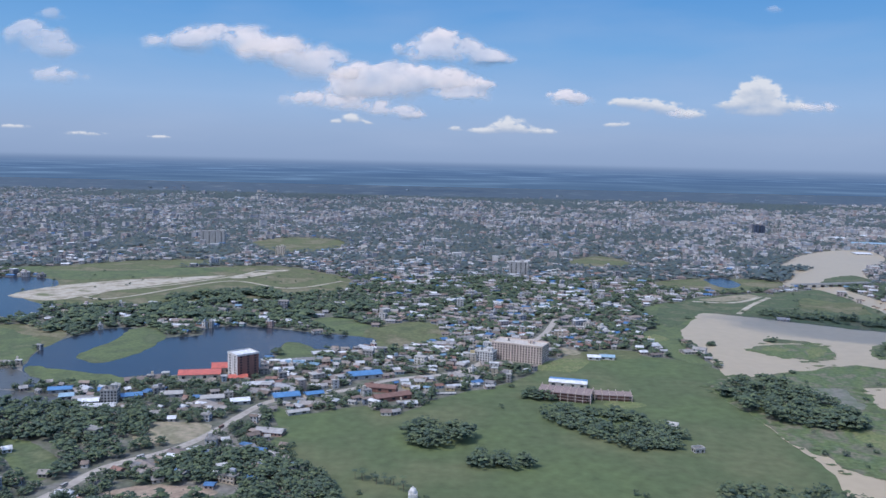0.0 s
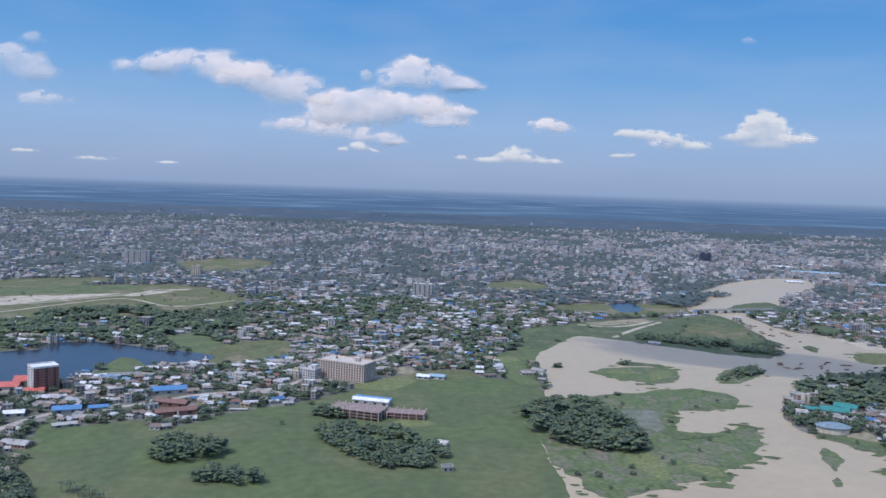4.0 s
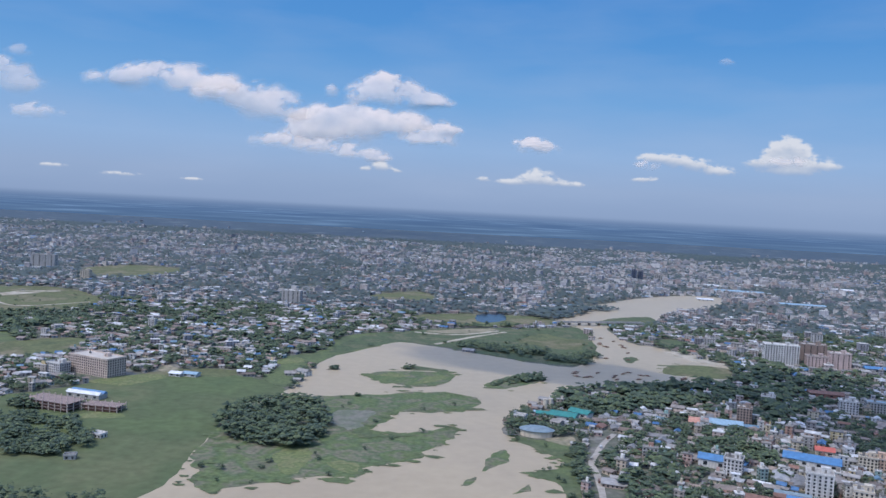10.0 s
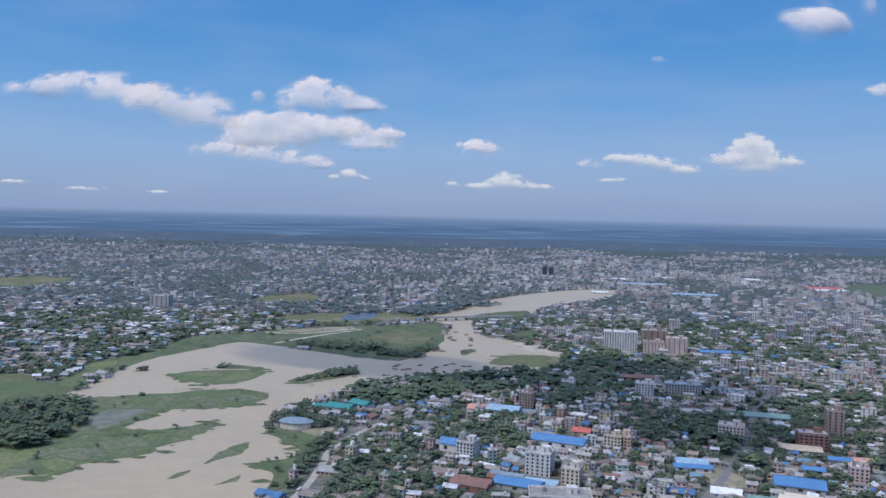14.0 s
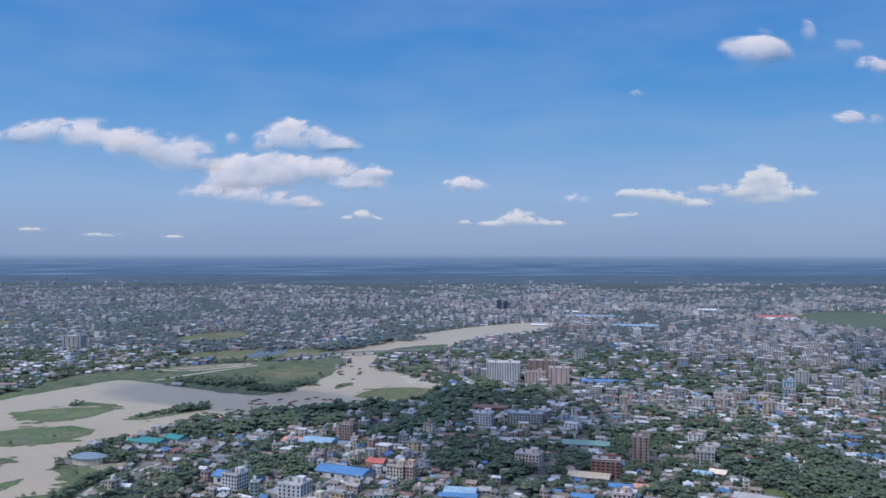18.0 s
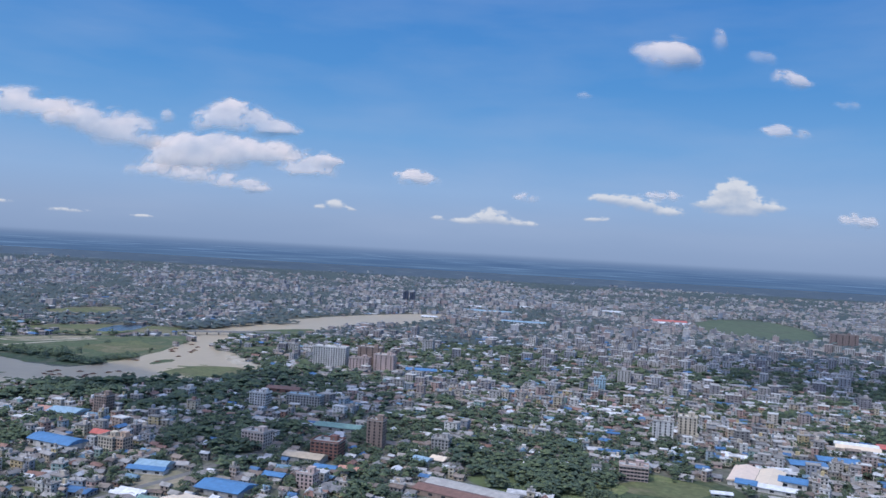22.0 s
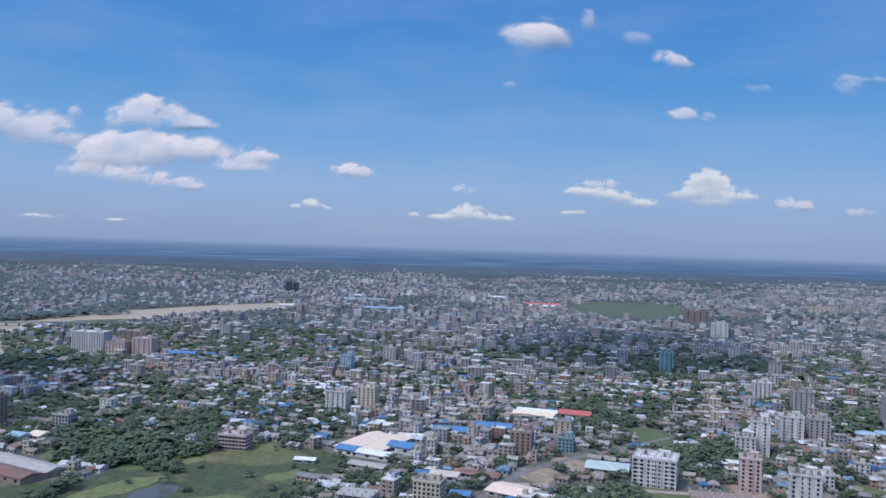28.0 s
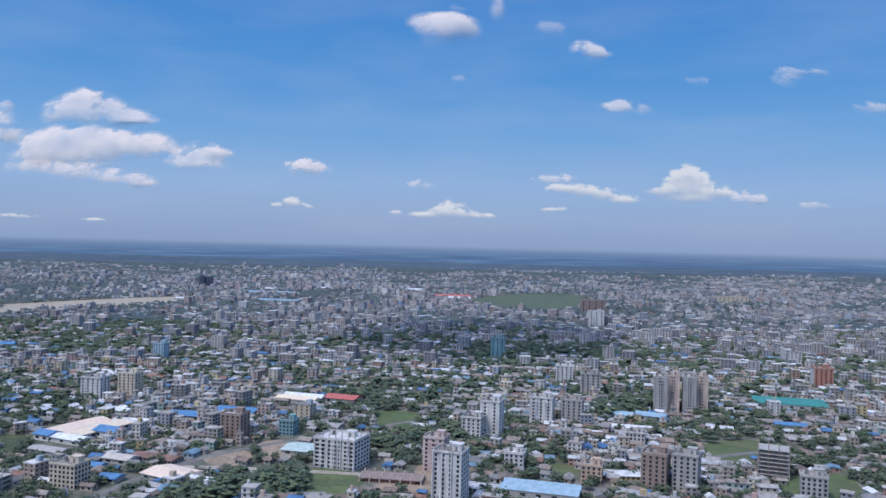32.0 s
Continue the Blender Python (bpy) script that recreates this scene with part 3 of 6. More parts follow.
lay("water_pond_near", POND_B, 0.12, "pond", "grey-brown pond under trees", "pond")
lay("marsh", MARSH, 0.2, "marsh", "half-drowned green and grey marsh in the river", "marsh", 3.5)
lay("meadow_peninsula", PENINSULA, 0.2, "spit", "grassy spit of land reaching into the river", "meadow")
lay("meadow_airfield", AIRFIELD, 0.05, "meadow", "rough grassland round pale embankments", "meadow")
lay("meadow_strip", [(822, 400), (818, 472), (830, 486), (847, 490), (865, 475), (906, 478), (910, 487), (951, 497), (963, 509), (1000, 520), (1000, 440), (1015, 400)], 0.055, "darkfield", "dark green field below the halls", "meadow", 2)
lay("meadow_city", NEAR_FIELD, 0.06, "darkfield", "dark green meadow among city houses", "meadow")
lay("meadow_far", FAR_FIELD, 0.08, "far_grass", "large green field beyond the city blocks", "field")
for pts in MID_FIELDS:
    lay("meadow_patch", pts, 0.10, "meadow", "small bright green field between houses", "meadow")
for pts in ISLETS:
    lay("islet", pts, 0.22, "marsh" if pts[0][0] != 639 else "meadow", "low green islet in the muddy river", "islet", 1.8)
lay("riverbank", SHORE, 0.24, "bright", "reedy green river margin", "riverbank", 2.5)
lay("lake_shore", [(-335, 735), (-325, 800), (-330, 850), (-312, 868), (-280, 818), (-284, 752), (-300, 712)], 0.2, "bright", "green weed bed at the lake edge", "weed bed", 3)
lay("lake_shore", [(-152, 808), (-119, 780), (-120, 740), (-150, 735)], 0.2, "bright", "green weed bed at the lake edge", "weed bed", 3)
lay("lake_shore", [(-420, 690), (-378, 777), (-400, 850), (-480, 860), (-500, 720)], 0.1, "meadow", "flat green lakeside", "meadow", 3)
lay("sandbank", [(-562, 1050), (-505, 1163), (-400, 1228), (-336, 1256), (-372, 1196), (-436, 1110), (-486, 1017)], 0.16, "sand", "pale sand embankment with tracks", "sandbank", 3)
lay("sandbank", [(-330, 1250), (-270, 1331), (-255, 1325), (-300, 1240)], 0.16, "sand", "pale sand embankment with tracks", "sandbank", 3)
lay("meadow_north", [(-706, 1288), (-631, 1322), (-465, 1330), (-345, 1350), (-394, 1262), (-489, 1204), (-551, 1189), (-648, 1245)], 0.08, "bright", "green wet grass beyond the embankment", "meadow", 4)
lay("lake_shore", [(-500, 830), (-459, 845), (-423, 815), (-393, 788), (-369, 705), (-388, 703), (-470, 730)], 0.22, "bright", "green weed bed at the lake edge", "weed bed", 4)
lay("lake_shore", [(-359, 692), (-332, 688), (-256, 664), (-262, 643), (-323, 650)], 0.22, "bright", "green reeds along the lake shore", "weed bed", 3)
lay("lawn", [(-284, 514), (-259, 508), (-229, 476), (-224, 448), (-238, 452), (-270, 487)], 0.08, "bright", "bright green plot with houses under trees", "lawn", 2, shut=False)
lay("lawn", [(-113, 552), (-102, 549), (-102, 534), (-109, 533)], 0.09, "bright", "small yellow-green plot by the road", "lawn", 1)
lay("lawn", [(-106, 528), (-96, 526), (-99, 512), (-108, 514)], 0.09, "bright", "small yellow-green plot by the road", "lawn", 1)
lay("dirt_plot", [(-184, 434), (-156, 446), (-123, 438), (-137, 426), (-172, 422)], 0.1, "earth", "bare trodden earth by the road", "yard", 2)
lay("meadow_lake", [(-147, 922), (-115, 946), (-64, 878), (-69, 837), (-122, 871)], 0.08, "bright", "green grass at the lake's end", "meadow", 3)
CLEARINGS = [[(-290, 516), (-259, 512), (-225, 478), (-218, 445), (-238, 448), (-276, 487)], [(-190, 440), (-156, 450), (-118, 440), (-137, 420), (-178, 418)],
             [(-152, 922), (-115, 950), (-58, 878), (-65, 832), (-122, 866)], [(-145, 590), (-95, 560), (-92, 515), (-120, 500), (-150, 530)]]
lay("dirt_plot", [(-204, 539), (-192, 555), (-159, 552), (-152, 526), (-173, 511), (-194, 512)], 0.1, "tan", "bare sandy yard by the road", "yard", 2)
for pts in [[(1269, 574), (1278, 589), (1293, 575), (1293, 551), (1279, 545)], [(1366, 529), (1382, 543), (1392, 530), (1384, 507), (1368, 504)]]:
    lay("earth_plot", pts, 0.13, "earth", "bare brown earth between houses", "yard", 2)
for pts in ([(1009, 509), (1039, 533), (1029, 502), (1015, 492)], [(1053, 488), (1085, 499), (1088, 487), (1058, 480)], [(1097, 538), (1122, 552), (1111, 531), (1098, 525)], [(1012, 576), (1053, 580), (1048, 560), (1021, 551)], [(691, 513), (703, 513), (705, 498), (697, 498)]):
    lay("bright_plot", pts, 0.16, "lime", "bright yellow-green plot of young rice", "field", 1.5)
lay("meadow_dark", [(1051, 583), (1092, 596), (1116, 578), (1091, 557), (1056, 561)], 0.14, "meadow", "darker rough grass at the meadow's end", "meadow", 2)
lay("water_pond_meadow", [(1031, 500), (1042, 516), (1053, 508), (1046, 489), (1031, 487)], 0.15, "pond", "dark small pond beside a tree in the meadow", "pond", 1.5)
lay("bright_plot", [(1000, 488), (1017, 522), (1029, 526), (1026, 506), (1014, 486)], 0.17, "lime", "pale yellow-green plot of young rice", "field", 2)
lay("bright_plot", [(1072, 597), (1079, 612), (1094, 603), (1093, 591)], 0.17, "lime", "pale yellow-green plot of young rice", "field", 2)
lay("bright_plot", [(131, 619), (140, 632), (163, 626), (160, 616), (138, 610)], 0.11, "lime", "yellow-green grass beside the building site", "grass", 2)
lay("bright_plot", [(89, 730), (106, 757), (131, 768), (142, 756), (124, 720), (96, 719)], 0.11, "lime", "yellow-green fringe of the flooded field", "grass", 3)
lay("bright_plot", [(220, 866), (239, 888), (251, 869), (229, 848)], 0.23, "lime", "yellow-green reeds at the river's edge", "grass", 3)
lay("dirt_plot", [(118, 800), (128, 813), (142, 795), (134, 783)], 0.12, "tan", "bare sandy ground behind the field", "yard", 2)
lay("riverbank", [(228, 783), (231, 838), (228, 894), (256, 939), (265, 1047), (325, 1103), (319, 1001), (277, 913), (264, 859), (256, 818), (257, 749)], 0.185, "bright", "broad green river margin below the town", "riverbank", 2.5)
lay("marsh_margin", [(247, 536), (243, 565), (245, 612), (258, 690), (276, 640), (270, 560), (264, 512), (255, 516)], 0.17, "marsh", "half-drowned margin between field and marsh", "marsh", 2.5)
for pts in ([(307, 518), (296, 561), (311, 572), (320, 556), (318, 520)], [(335, 539), (343, 549), (354, 540), (353, 526), (341, 527)], [(335, 830), (357, 838), (365, 823), (345, 819)], [(382, 828), (394, 841), (402, 827), (384, 800), (370, 792)]):
    lay("reed_bed", pts, 0.245, "lime", "pale yellow-green reeds on the marsh", "reeds", 3)
lay("wet_silt", [(313, 648), (321, 679), (347, 681), (342, 637), (337, 620)], 0.235, "wet", "bare grey silt in the marsh", "silt", 4)
for pts in ([(628, 1330), (682, 1400), (734, 1425), (723, 1345), (666, 1290), (630, 1290)], [(679, 1158), (712, 1186), (728, 1155), (706, 1115), (678, 1112)], [(608, 989), (621, 1016), (627, 1003), (615, 972)]):
    lay("weed_bed", pts, 0.2, "spit", "green weed bed in the far river reach", "weed bed", 4)
lay("islet", [(353, 868), (364, 882), (381, 876), (402, 867), (400, 854), (382, 857), (360, 857)], 0.22, "spit", "narrow dark islet with a bush", "islet", 1.8)
lay("tan_yard", [(484, 625), (489, 637), (504, 640), (505, 627), (500, 614)], 0.26, "tan", "bare sandy yard beside the pavilion", "yard", 1.5)
lay("building_plot", [(1340, 489), (1360, 513), (1383, 503), (1372, 482)], 0.1, "earth", "bare earth of a building plot", "yard", 2)


# floating weed torn off along the marsh and the shores
weed = Bag()
for edge_line, count in ((MARSH, 130), (SHORE, 40), (ISLETS[0], 30), (ISLETS[4], 16), (ISLETS[5], 16), (PENINSULA, 30), (ISLETS[6], 12)):
    el = smooth_line(edge_line, True, 8)
    for q, i in enumerate(rng.integers(0, len(el), count)):
        c = el[i] + rng.normal(0, 4.5, 2)
        s = rng.gamma(2.0, 0.9) + 0.6
        n = 11
        ang = (np.arange(n) + rng.uniform(-0.35, 0.35, n)) * 2 * math.pi / n
        rr = s * rng.uniform(0.5, 1.25, n)
        v = [((c[0] + 1.7 * r * math.cos(a)) * K, (c[1] + r * math.sin(a)) * K, 0.27 + 0.004 * (q % 70)) for a, r in zip(ang, rr)]
        weed.add(v, [tuple(range(n))])
tagged(new("floating_weed", weed.mesh("floating_weed", M["bright"])), "torn green rafts of floating river weed", "weed", kind="stuff")


for pts in ([(1553, 582), (1595, 600), (1587, 570), (1548, 529)], [(1568, 506), (1611, 515), (1596, 479), (1561, 463)], [(1341, 682), (1373, 673), (1364, 618), (1346, 626)], [(1295, 488), (1319, 533), (1334, 500), (1319, 471)],
            [(951, 578), (983, 598), (1022, 586), (1033, 556), (977, 544)], [(1443, 537), (1460, 526), (1440, 504)]):
    lay("lawn", pts, 0.11, "field", "rough green open plot between houses", "lawn", 2)
lay("water_pond_city", [(434, 1331), (480, 1365), (475, 1273), (440, 1251)], 0.12, "lake", "small blue pond among fields", "pond", 3)
lay("sand_spit", [(365, 1129), (400, 1154), (455, 1185), (456, 1159), (398, 1120)], 0.3, "tan", "pale sandy ground on the spit", "sand", 4, shut=False)
lay("dry_grass", [(491, 1085), (529, 1050), (560, 1042), (582, 1120), (545, 1140), (521, 1160)], 0.3, "meadow", "dry trodden grass on the spit", "grass", 7, shut=False)
lay("river_yard", [(674, 1063), (702, 1105), (745, 1030), (718, 993), (692, 1018)], 0.2, "sand", "trampled sandy yard of the river port", "yard", 4, shut=False)
lay("paved_yard", [(750, 551), (770, 560), (780, 526), (755, 517)], 0.1, "tan", "pale paved yard by a shed", "yard", 1)


def ribbon(name, pts, width, z, key, label, category="road"):
    line = smooth_line(pts, False, 8) * K
    v = []
    for i, p in enumerate(line):
        q = line[min(i + 1, len(line) - 1)] - line[max(i - 1, 0)]
        q = np.array((-q[1], q[0])) / np.linalg.norm(q)
        wd = width / 2 * (1 + 0.15 * noise.noise((p[0] * 0.05, p[1] * 0.05, 0)))
        for s in (wd, -wd):
            v.append((*(p + q * s), z))
    bag = Bag()
    bag.add(v, [(2 * i, 2 * i + 1, 2 * i + 3, 2 * i + 2) for i in range(len(line) - 1)])
    lines.append((line / K, width / K / 2 + 3))
    me = bag.mesh(name, M[key])
    return tagged(new(name, me), label, category, kind="structure")


lines = []
ribbon("road_west", [(-240, 380), (-218, 412), (-208, 436), (-197, 470), (-167, 502), (-151, 537), (-139, 582), (-128, 608), (-104, 623), (-71, 646), (-36, 680), (20, 710), (60, 781), (110, 862), (140, 963)], 6, 0.14, "road", "dusty pale road through the village")
ribbon("road_river", [(479, 400), (502, 484), (507, 510), (510, 553), (510, 577), (517, 600), (527, 629), (539, 655)], 4.0, 0.28, "road", "winding pale riverside road")
ribbon("road_peninsula", [(350, 1114), (395, 1108), (430, 1128), (465, 1168)], 7, 0.34, "sand", "pale sand track on the spit", "track")
ribbon("road_peninsula_south", [(382, 1024), (424, 1092), (475, 1160)], 6, 0.36, "sand", "pale sand track on the spit", "track")
ribbon("track_airfield", [(-526, 1117), (-451, 1035), (-409, 1053), (-318, 1202), (-217, 1147), (-150, 1227)], 5, 0.3, "sand", "pale dirt track across the grassland", "track")
ribbon("track_airfield_north", [(-480, 1080), (-400, 1140), (-320, 1255), (-299, 1316), (-262, 1325)], 5, 0.3, "sand", "pale dirt track across the grassland", "track")
ribbon("track_airfield_east", [(-150, 1120), (-104, 1113), (-51, 1093), (3, 1100), (60, 1131)], 6, 0.3, "road", "pale road along the edge of the grassland", "road")
ribbon("road_far", [(1429, 1706), (1540, 2014), (1652, 2337), (1750, 2618)], 14, 0.2, "road", "long straight pale road into the city")
ribbon("road_city", [(702, 438), (783, 571), (853, 716), (934, 882), (960, 1120)], 4.5, 0.15, "street", "narrow grey city street")
ribbon("road_city_east", [(1187, 414), (1238, 539), (1350, 635), (1493, 734), (1636, 802)], 4.5, 0.15, "street", "narrow grey city street")
ribbon("road_city_far", [(1411, 418), (1534, 546), (1699, 591), (1878, 634)], 5, 0.15, "street", "grey city street between towers")

# ---- named buildings ----
taken = [(518, 948, 30), (391, 1020, 30), (396, 1012, 30)]            # footprints of named buildings and bare banks: x, y, radius in plan units


def window_mesh(w, h):
    bag = Bag()
    box(bag, w, 0.16, -h / 2, h / 2)
    return bag.mesh("window", M["glass"])


WINDOW, WIDE_WINDOW = window_mesh(1.1, 1.25), window_mesh(1.8, 1.15)
TANK = Bag()
box(TANK, 1.8, 1.8, 0, 0.3)
n_ring = 10
TANK.add([(0.85 * math.cos(2 * math.pi * i / n_ring), 0.85 * math.sin(2 * math.pi * i / n_ring), z) for z in (0.3, 2.0) for i in range(n_ring)] + [(0, 0, 2.35)],
         [(i, (i + 1) % n_ring, n_ring + (i + 1) % n_ring, n_ring + i) for i in range(n_ring)] + [(n_ring + i, n_ring + (i + 1) % n_ring, 2 * n_ring) for i in range(n_ring)])
TANK_MESH = TANK.mesh("water_tank", M["dark"])


def parapet(bag, w, d, z, height=0.9, t=0.25):
    for sy in (-1, 1):
        box(bag, w, t, z, z + height, oy=sy * (d - t) / 2)
    for sx in (-1, 1):
        box(bag, t, d - 2 * t, z, z + height, ox=sx * (w - t) / 2)


def block(name, label, x, y, w, d, h, rot, wall="white", category="building", gap=0.0, wide=False, balcony=False, bare=False, group="", head=True, side=None, cap="", ribs=0):
    """A flat-roofed block with storeys, windows, ledges and roof fittings; x, y is the middle of its front foot."""
    w, d, h = w * K, d * K, h * K
    floors = max(1, round((h - 1.5) / STOREY))
    a = radians(rot)
    r = root(name, x - math.sin(a) * d / 2 / K, y + math.cos(a) * d / 2 / K, rot, label, category, group)
    taken.append((r.location.x / K, r.location.y / K, 0.55 * max(w, d) / K + 3))
    H = floors * STOREY
    b = Bag()
    if bare:
        n, m = max(2, round(w / 5)), max(2, round(d / 6))
        for i in range(n + 1):
            for j in range(m + 1):
                c = Bag()
                box(c, 0.5, 0.5, 0, H + 1.2, ox=(i / n - 0.5) * (w - 0.6), oy=(j / m - 0.5) * (d - 0.6))
                part("column", c, M["school" if wall == "brick" else wall], r)
        for k in range(1, floors + 1):
            c = Bag()
            box(c, w, d, k * STOREY - 0.3, k * STOREY)
            part("floor_slab", c, M["ruin" if wall == "brick" else "grey"], r)
        c = Bag()
        box(c, w * 0.82, d * 0.82, 0, H - 0.35)
        part("inner_wall", c, M["brick" if wall == "brick" else "dark"], r, "raw unplastered infill walls")
        return r
    box(b, w, d, 0, H)
    part("wall", b, M[wall], r)
    if side:
        for sx in (-1, 1):
            c = Bag()
            box(c, 0.2, d * 0.98, 0, H - 0.3, ox=sx * (w / 2 + 0.1))
            part("side_wall", c, M[side], r, side + " side wall")
    c = Bag()
    box(c, w + 0.7, d + 0.7, H, H + 0.25)
    part("roof_slab", c, M["roof"] if not cap else M[cap], r)
    c = Bag()
    parapet(c, w + 0.4, d + 0.4, H + 0.25)
    part("parapet", c, M[wall], r)
    if head:
        c = Bag()
        box(c, min(4.5, w * 0.35), min(4.0, d * 0.4), H + 0.25, H + 3.0, ox=w * 0.2, oy=d * 0.12)
        box(c, min(5.0, w * 0.4), min(4.5, d * 0.45), H + 3.0, H + 3.2, ox=w * 0.2, oy=d * 0.12)
        stair = part("stair_head", c, M[wall], r)
        c = Bag()
        box(c, 1.0, 0.12, H + 0.3, H + 2.2, ox=w * 0.2, oy=d * 0.12 - min(4.0, d * 0.4) / 2 - 0.04)
        part("door", c, M["dark"], stair, "dark roof door")
        link_part("water_tank", TANK_MESH, r, "dark plastic water tank", Matrix.Translation((-w * 0.25, d * 0.1, H + 0.25)))
    for k in range(1, floors):
        c = Bag()
        box(c, w + 0.3, d + 0.3, k * STOREY - 0.06, k * STOREY + 0.06)
        part("ledge", c, M[wall], r)
    gap = gap or max(2.1, (w + 2 * d) * floors / 85)
    for sx, sy, sz, turn in window_spots(w, d, floors, gap):
        if side and abs(turn) > 0.1:
            sx *= 1 + 0.2 / abs(sx) if sx else 1
        link_part("window", WIDE_WINDOW if wide else WINDOW, r, "", Matrix.Translation((sx, sy, sz)) @ Matrix.Rotation(turn, 4, "Z"))
    for i in range(ribs):
        for sy in (-1, 1):
            c = Bag()
            box(c, 0.55, 0.7, 0, H + 0.9, ox=(i / (ribs - 1) - 0.5) * (w - 0.6), oy=sy * (d / 2 + 0.3))
            part("rib", c, M[wall], r)
    if ribs > 3:                               # starter columns left standing on the roof
        for i in range(ribs):
            for sy in (-0.42, 0.0, 0.42):
                c = Bag()
                box(c, 0.4, 0.4, H + 0.25, H + 2.3, ox=(i / (ribs - 1) - 0.5) * (w - 1.0), oy=sy * d)
                part("column_stub", c, M["grey"], r)
    if balcony:
        n = max(1, int(w / 7))
        for k in range(1, floors):
            for i in range(n):
                c = Bag()
                u = (i + 0.5) / n * w - w / 2
                box(c, 2.6, 1.1, k * STOREY - 0.1, k * STOREY + 0.06, ox=u, oy=-d / 2 - 0.55)
                slab = part("balcony", c, M[wall], r)
                c = Bag()
                box(c, 2.6, 0.1, k * STOREY + 0.06, k * STOREY + 0.8, ox=u, oy=-d / 2 - 1.05)
                part("railing", c, M[wall], slab)
    return r


def shed(name, label, x, y, w, d, h, rot, roof="t_blue", wall="grey", style="gable", bays=1, category="shed", group="", rise=0.0):
    """A long sheet-roofed hall; each bay has its own roof."""
    w, d, h = w * K, d * K, 0.74 * h * K
    a = radians(rot)
    r = root(name, x - math.sin(a) * d / 2 / K, y + math.cos(a) * d / 2 / K, rot, label, category, group)
    taken.append((r.location.x / K, r.location.y / K, 0.5 * max(w, d) / K + 3))
    eaves = h * 0.62
    b = Bag()
    box(b, w - 0.4, d - 0.4, 0, eaves)
    part("wall", b, M[wall], r)
    for i in range(bays):
        c, dd = Bag(), d / bays
        key = roof if isinstance(roof, str) else roof[i % len(roof)]
        if style == "arch":
            arch(c, w, dd, eaves, rise or h * 0.38)
        else:
            gable(c, w, dd, eaves, rise or h * 0.38, over=0.5 if bays == 1 else 0.1)
        ob = part("roof", c, M[key], r)
        ob.location.y = (i + 0.5) * dd - d / 2
    for i in range(max(2, int(w / 7))):
        c = Bag()
        u = (i + 0.5) / max(2, int(w / 7)) * w - w / 2
        box(c, 2.4, 0.2, eaves * 0.3, eaves * 0.75, ox=u, oy=-d / 2 + 0.2)
        part("opening", c, M["glass"], r)
    return r


# village and field side
hotel = block("hotel", "white and red-brick ten-storey hotel by the lake", -173, 671, 17, 20, 23, -48, "white", "hotel", side="brick", cap="t_white", wide=True, head=False)
shed("banquet_hall", "low hall with red tin roofs beside the hotel", -199, 664, 34, 16, 10, 12, "t_red", "cream", category="hall")
shed("annex_hall", "small red-roofed annex of the hotel", -166, 662, 15, 10, 7, 12, "t_red", "cream", category="hall")
shed("annex_hall", "red-roofed wing of the hotel hall", -185, 684, 18, 14, 12, 12, "t_red", "cream", category="hall")
block("school_building", "long pinkish six-storey college block", 74, 751, 50, 22, 17, -24, "school", "college", cap="t_pale", gap=2.4)
block("school_wing", "white lower wing of the college block", 43, 748, 18, 12, 11, -24, "white", "college")
block("unfinished_building", "unfinished brick-red concrete frame on the field edge", 101, 626, 42, 20, 8.5, -16, "brick", "construction", bare=True)
block("unfinished_building", "low unfinished brick wing on the field edge", 141, 630, 30, 14, 6.5, -6, "brick", "construction", bare=True)
shed("market_shed", "white and blue tin shed behind the building site", 110, 667, 32, 11, 8, -14, ["t_white", "t_blue"], bays=2)
shed("market_hall", "blue tin-roofed hall in the village", -60, 678, 28, 15, 8, 22, "t_blue")
shed("workshop", "blue tin-roofed workshop by the road", -115, 612, 20, 13, 7, 22, "t_blue")
shed("workshop", "blue tin-roofed workshop by the road", -95, 622, 14, 8, 6, 26, "t_blue")
shed("brick_works", "rusty red U-shaped works roof", -33, 617, 30, 9, 8, 28, "t_rust", "brick", category="works")
shed("brick_works", "rusty red wing of the works", -46, 640, 26, 9, 8, -10, "t_rust", "brick", category="works")
shed("long_barn", "grey tin barn at the field edge", -100, 578, 16, 6, 5, 30, "t_grey")
shed("pavilion", "white and pale blue tent-like shed on the green", 150, 764, 12, 10, 6, -10, "t_white", "white")
shed("pavilion", "pale blue tin shed on the green", 163, 766, 14, 10, 6, -10, "t_light", "white")
shed("field_shed", "long low white shed on the field", 8, 637, 15, 3, 2.5, 8, "t_grey")
block("farmhouse", "small white farmhouse on the field islet", 169, 565, 9, 6, 5, -20, "white", "house", head=False)
block("farmhouse", "small weathered hut on the field", 175, 517, 7, 5, 4.5, 15, "grey", "house", head=False)
block("office_block", "grey slab office block in the town", 129, 1342, 31, 18, 23, -5, "grey", "office", wide=True)
block("office_block", "wide pale office block far in the town", -488, 1717, 50, 20, 28, 5, "grey", "office", wide=True)
block("office_block", "narrow pale tower far in the town", -306, 1530, 17, 14, 17, 5, "cream", "office")
block("twin_tower", "dark glazed twin office tower", 866, 2235, 13, 20, 30, -6, "navy", "office", wide=True)
block("twin_tower", "dark glazed twin office tower", 884, 2239, 13, 20, 26, -6, "navy", "office", wide=True)
block("office_block", "pale office block beside the twin tower", 950, 2287, 35, 18, 16, -6, "grey", "office", wide=True)
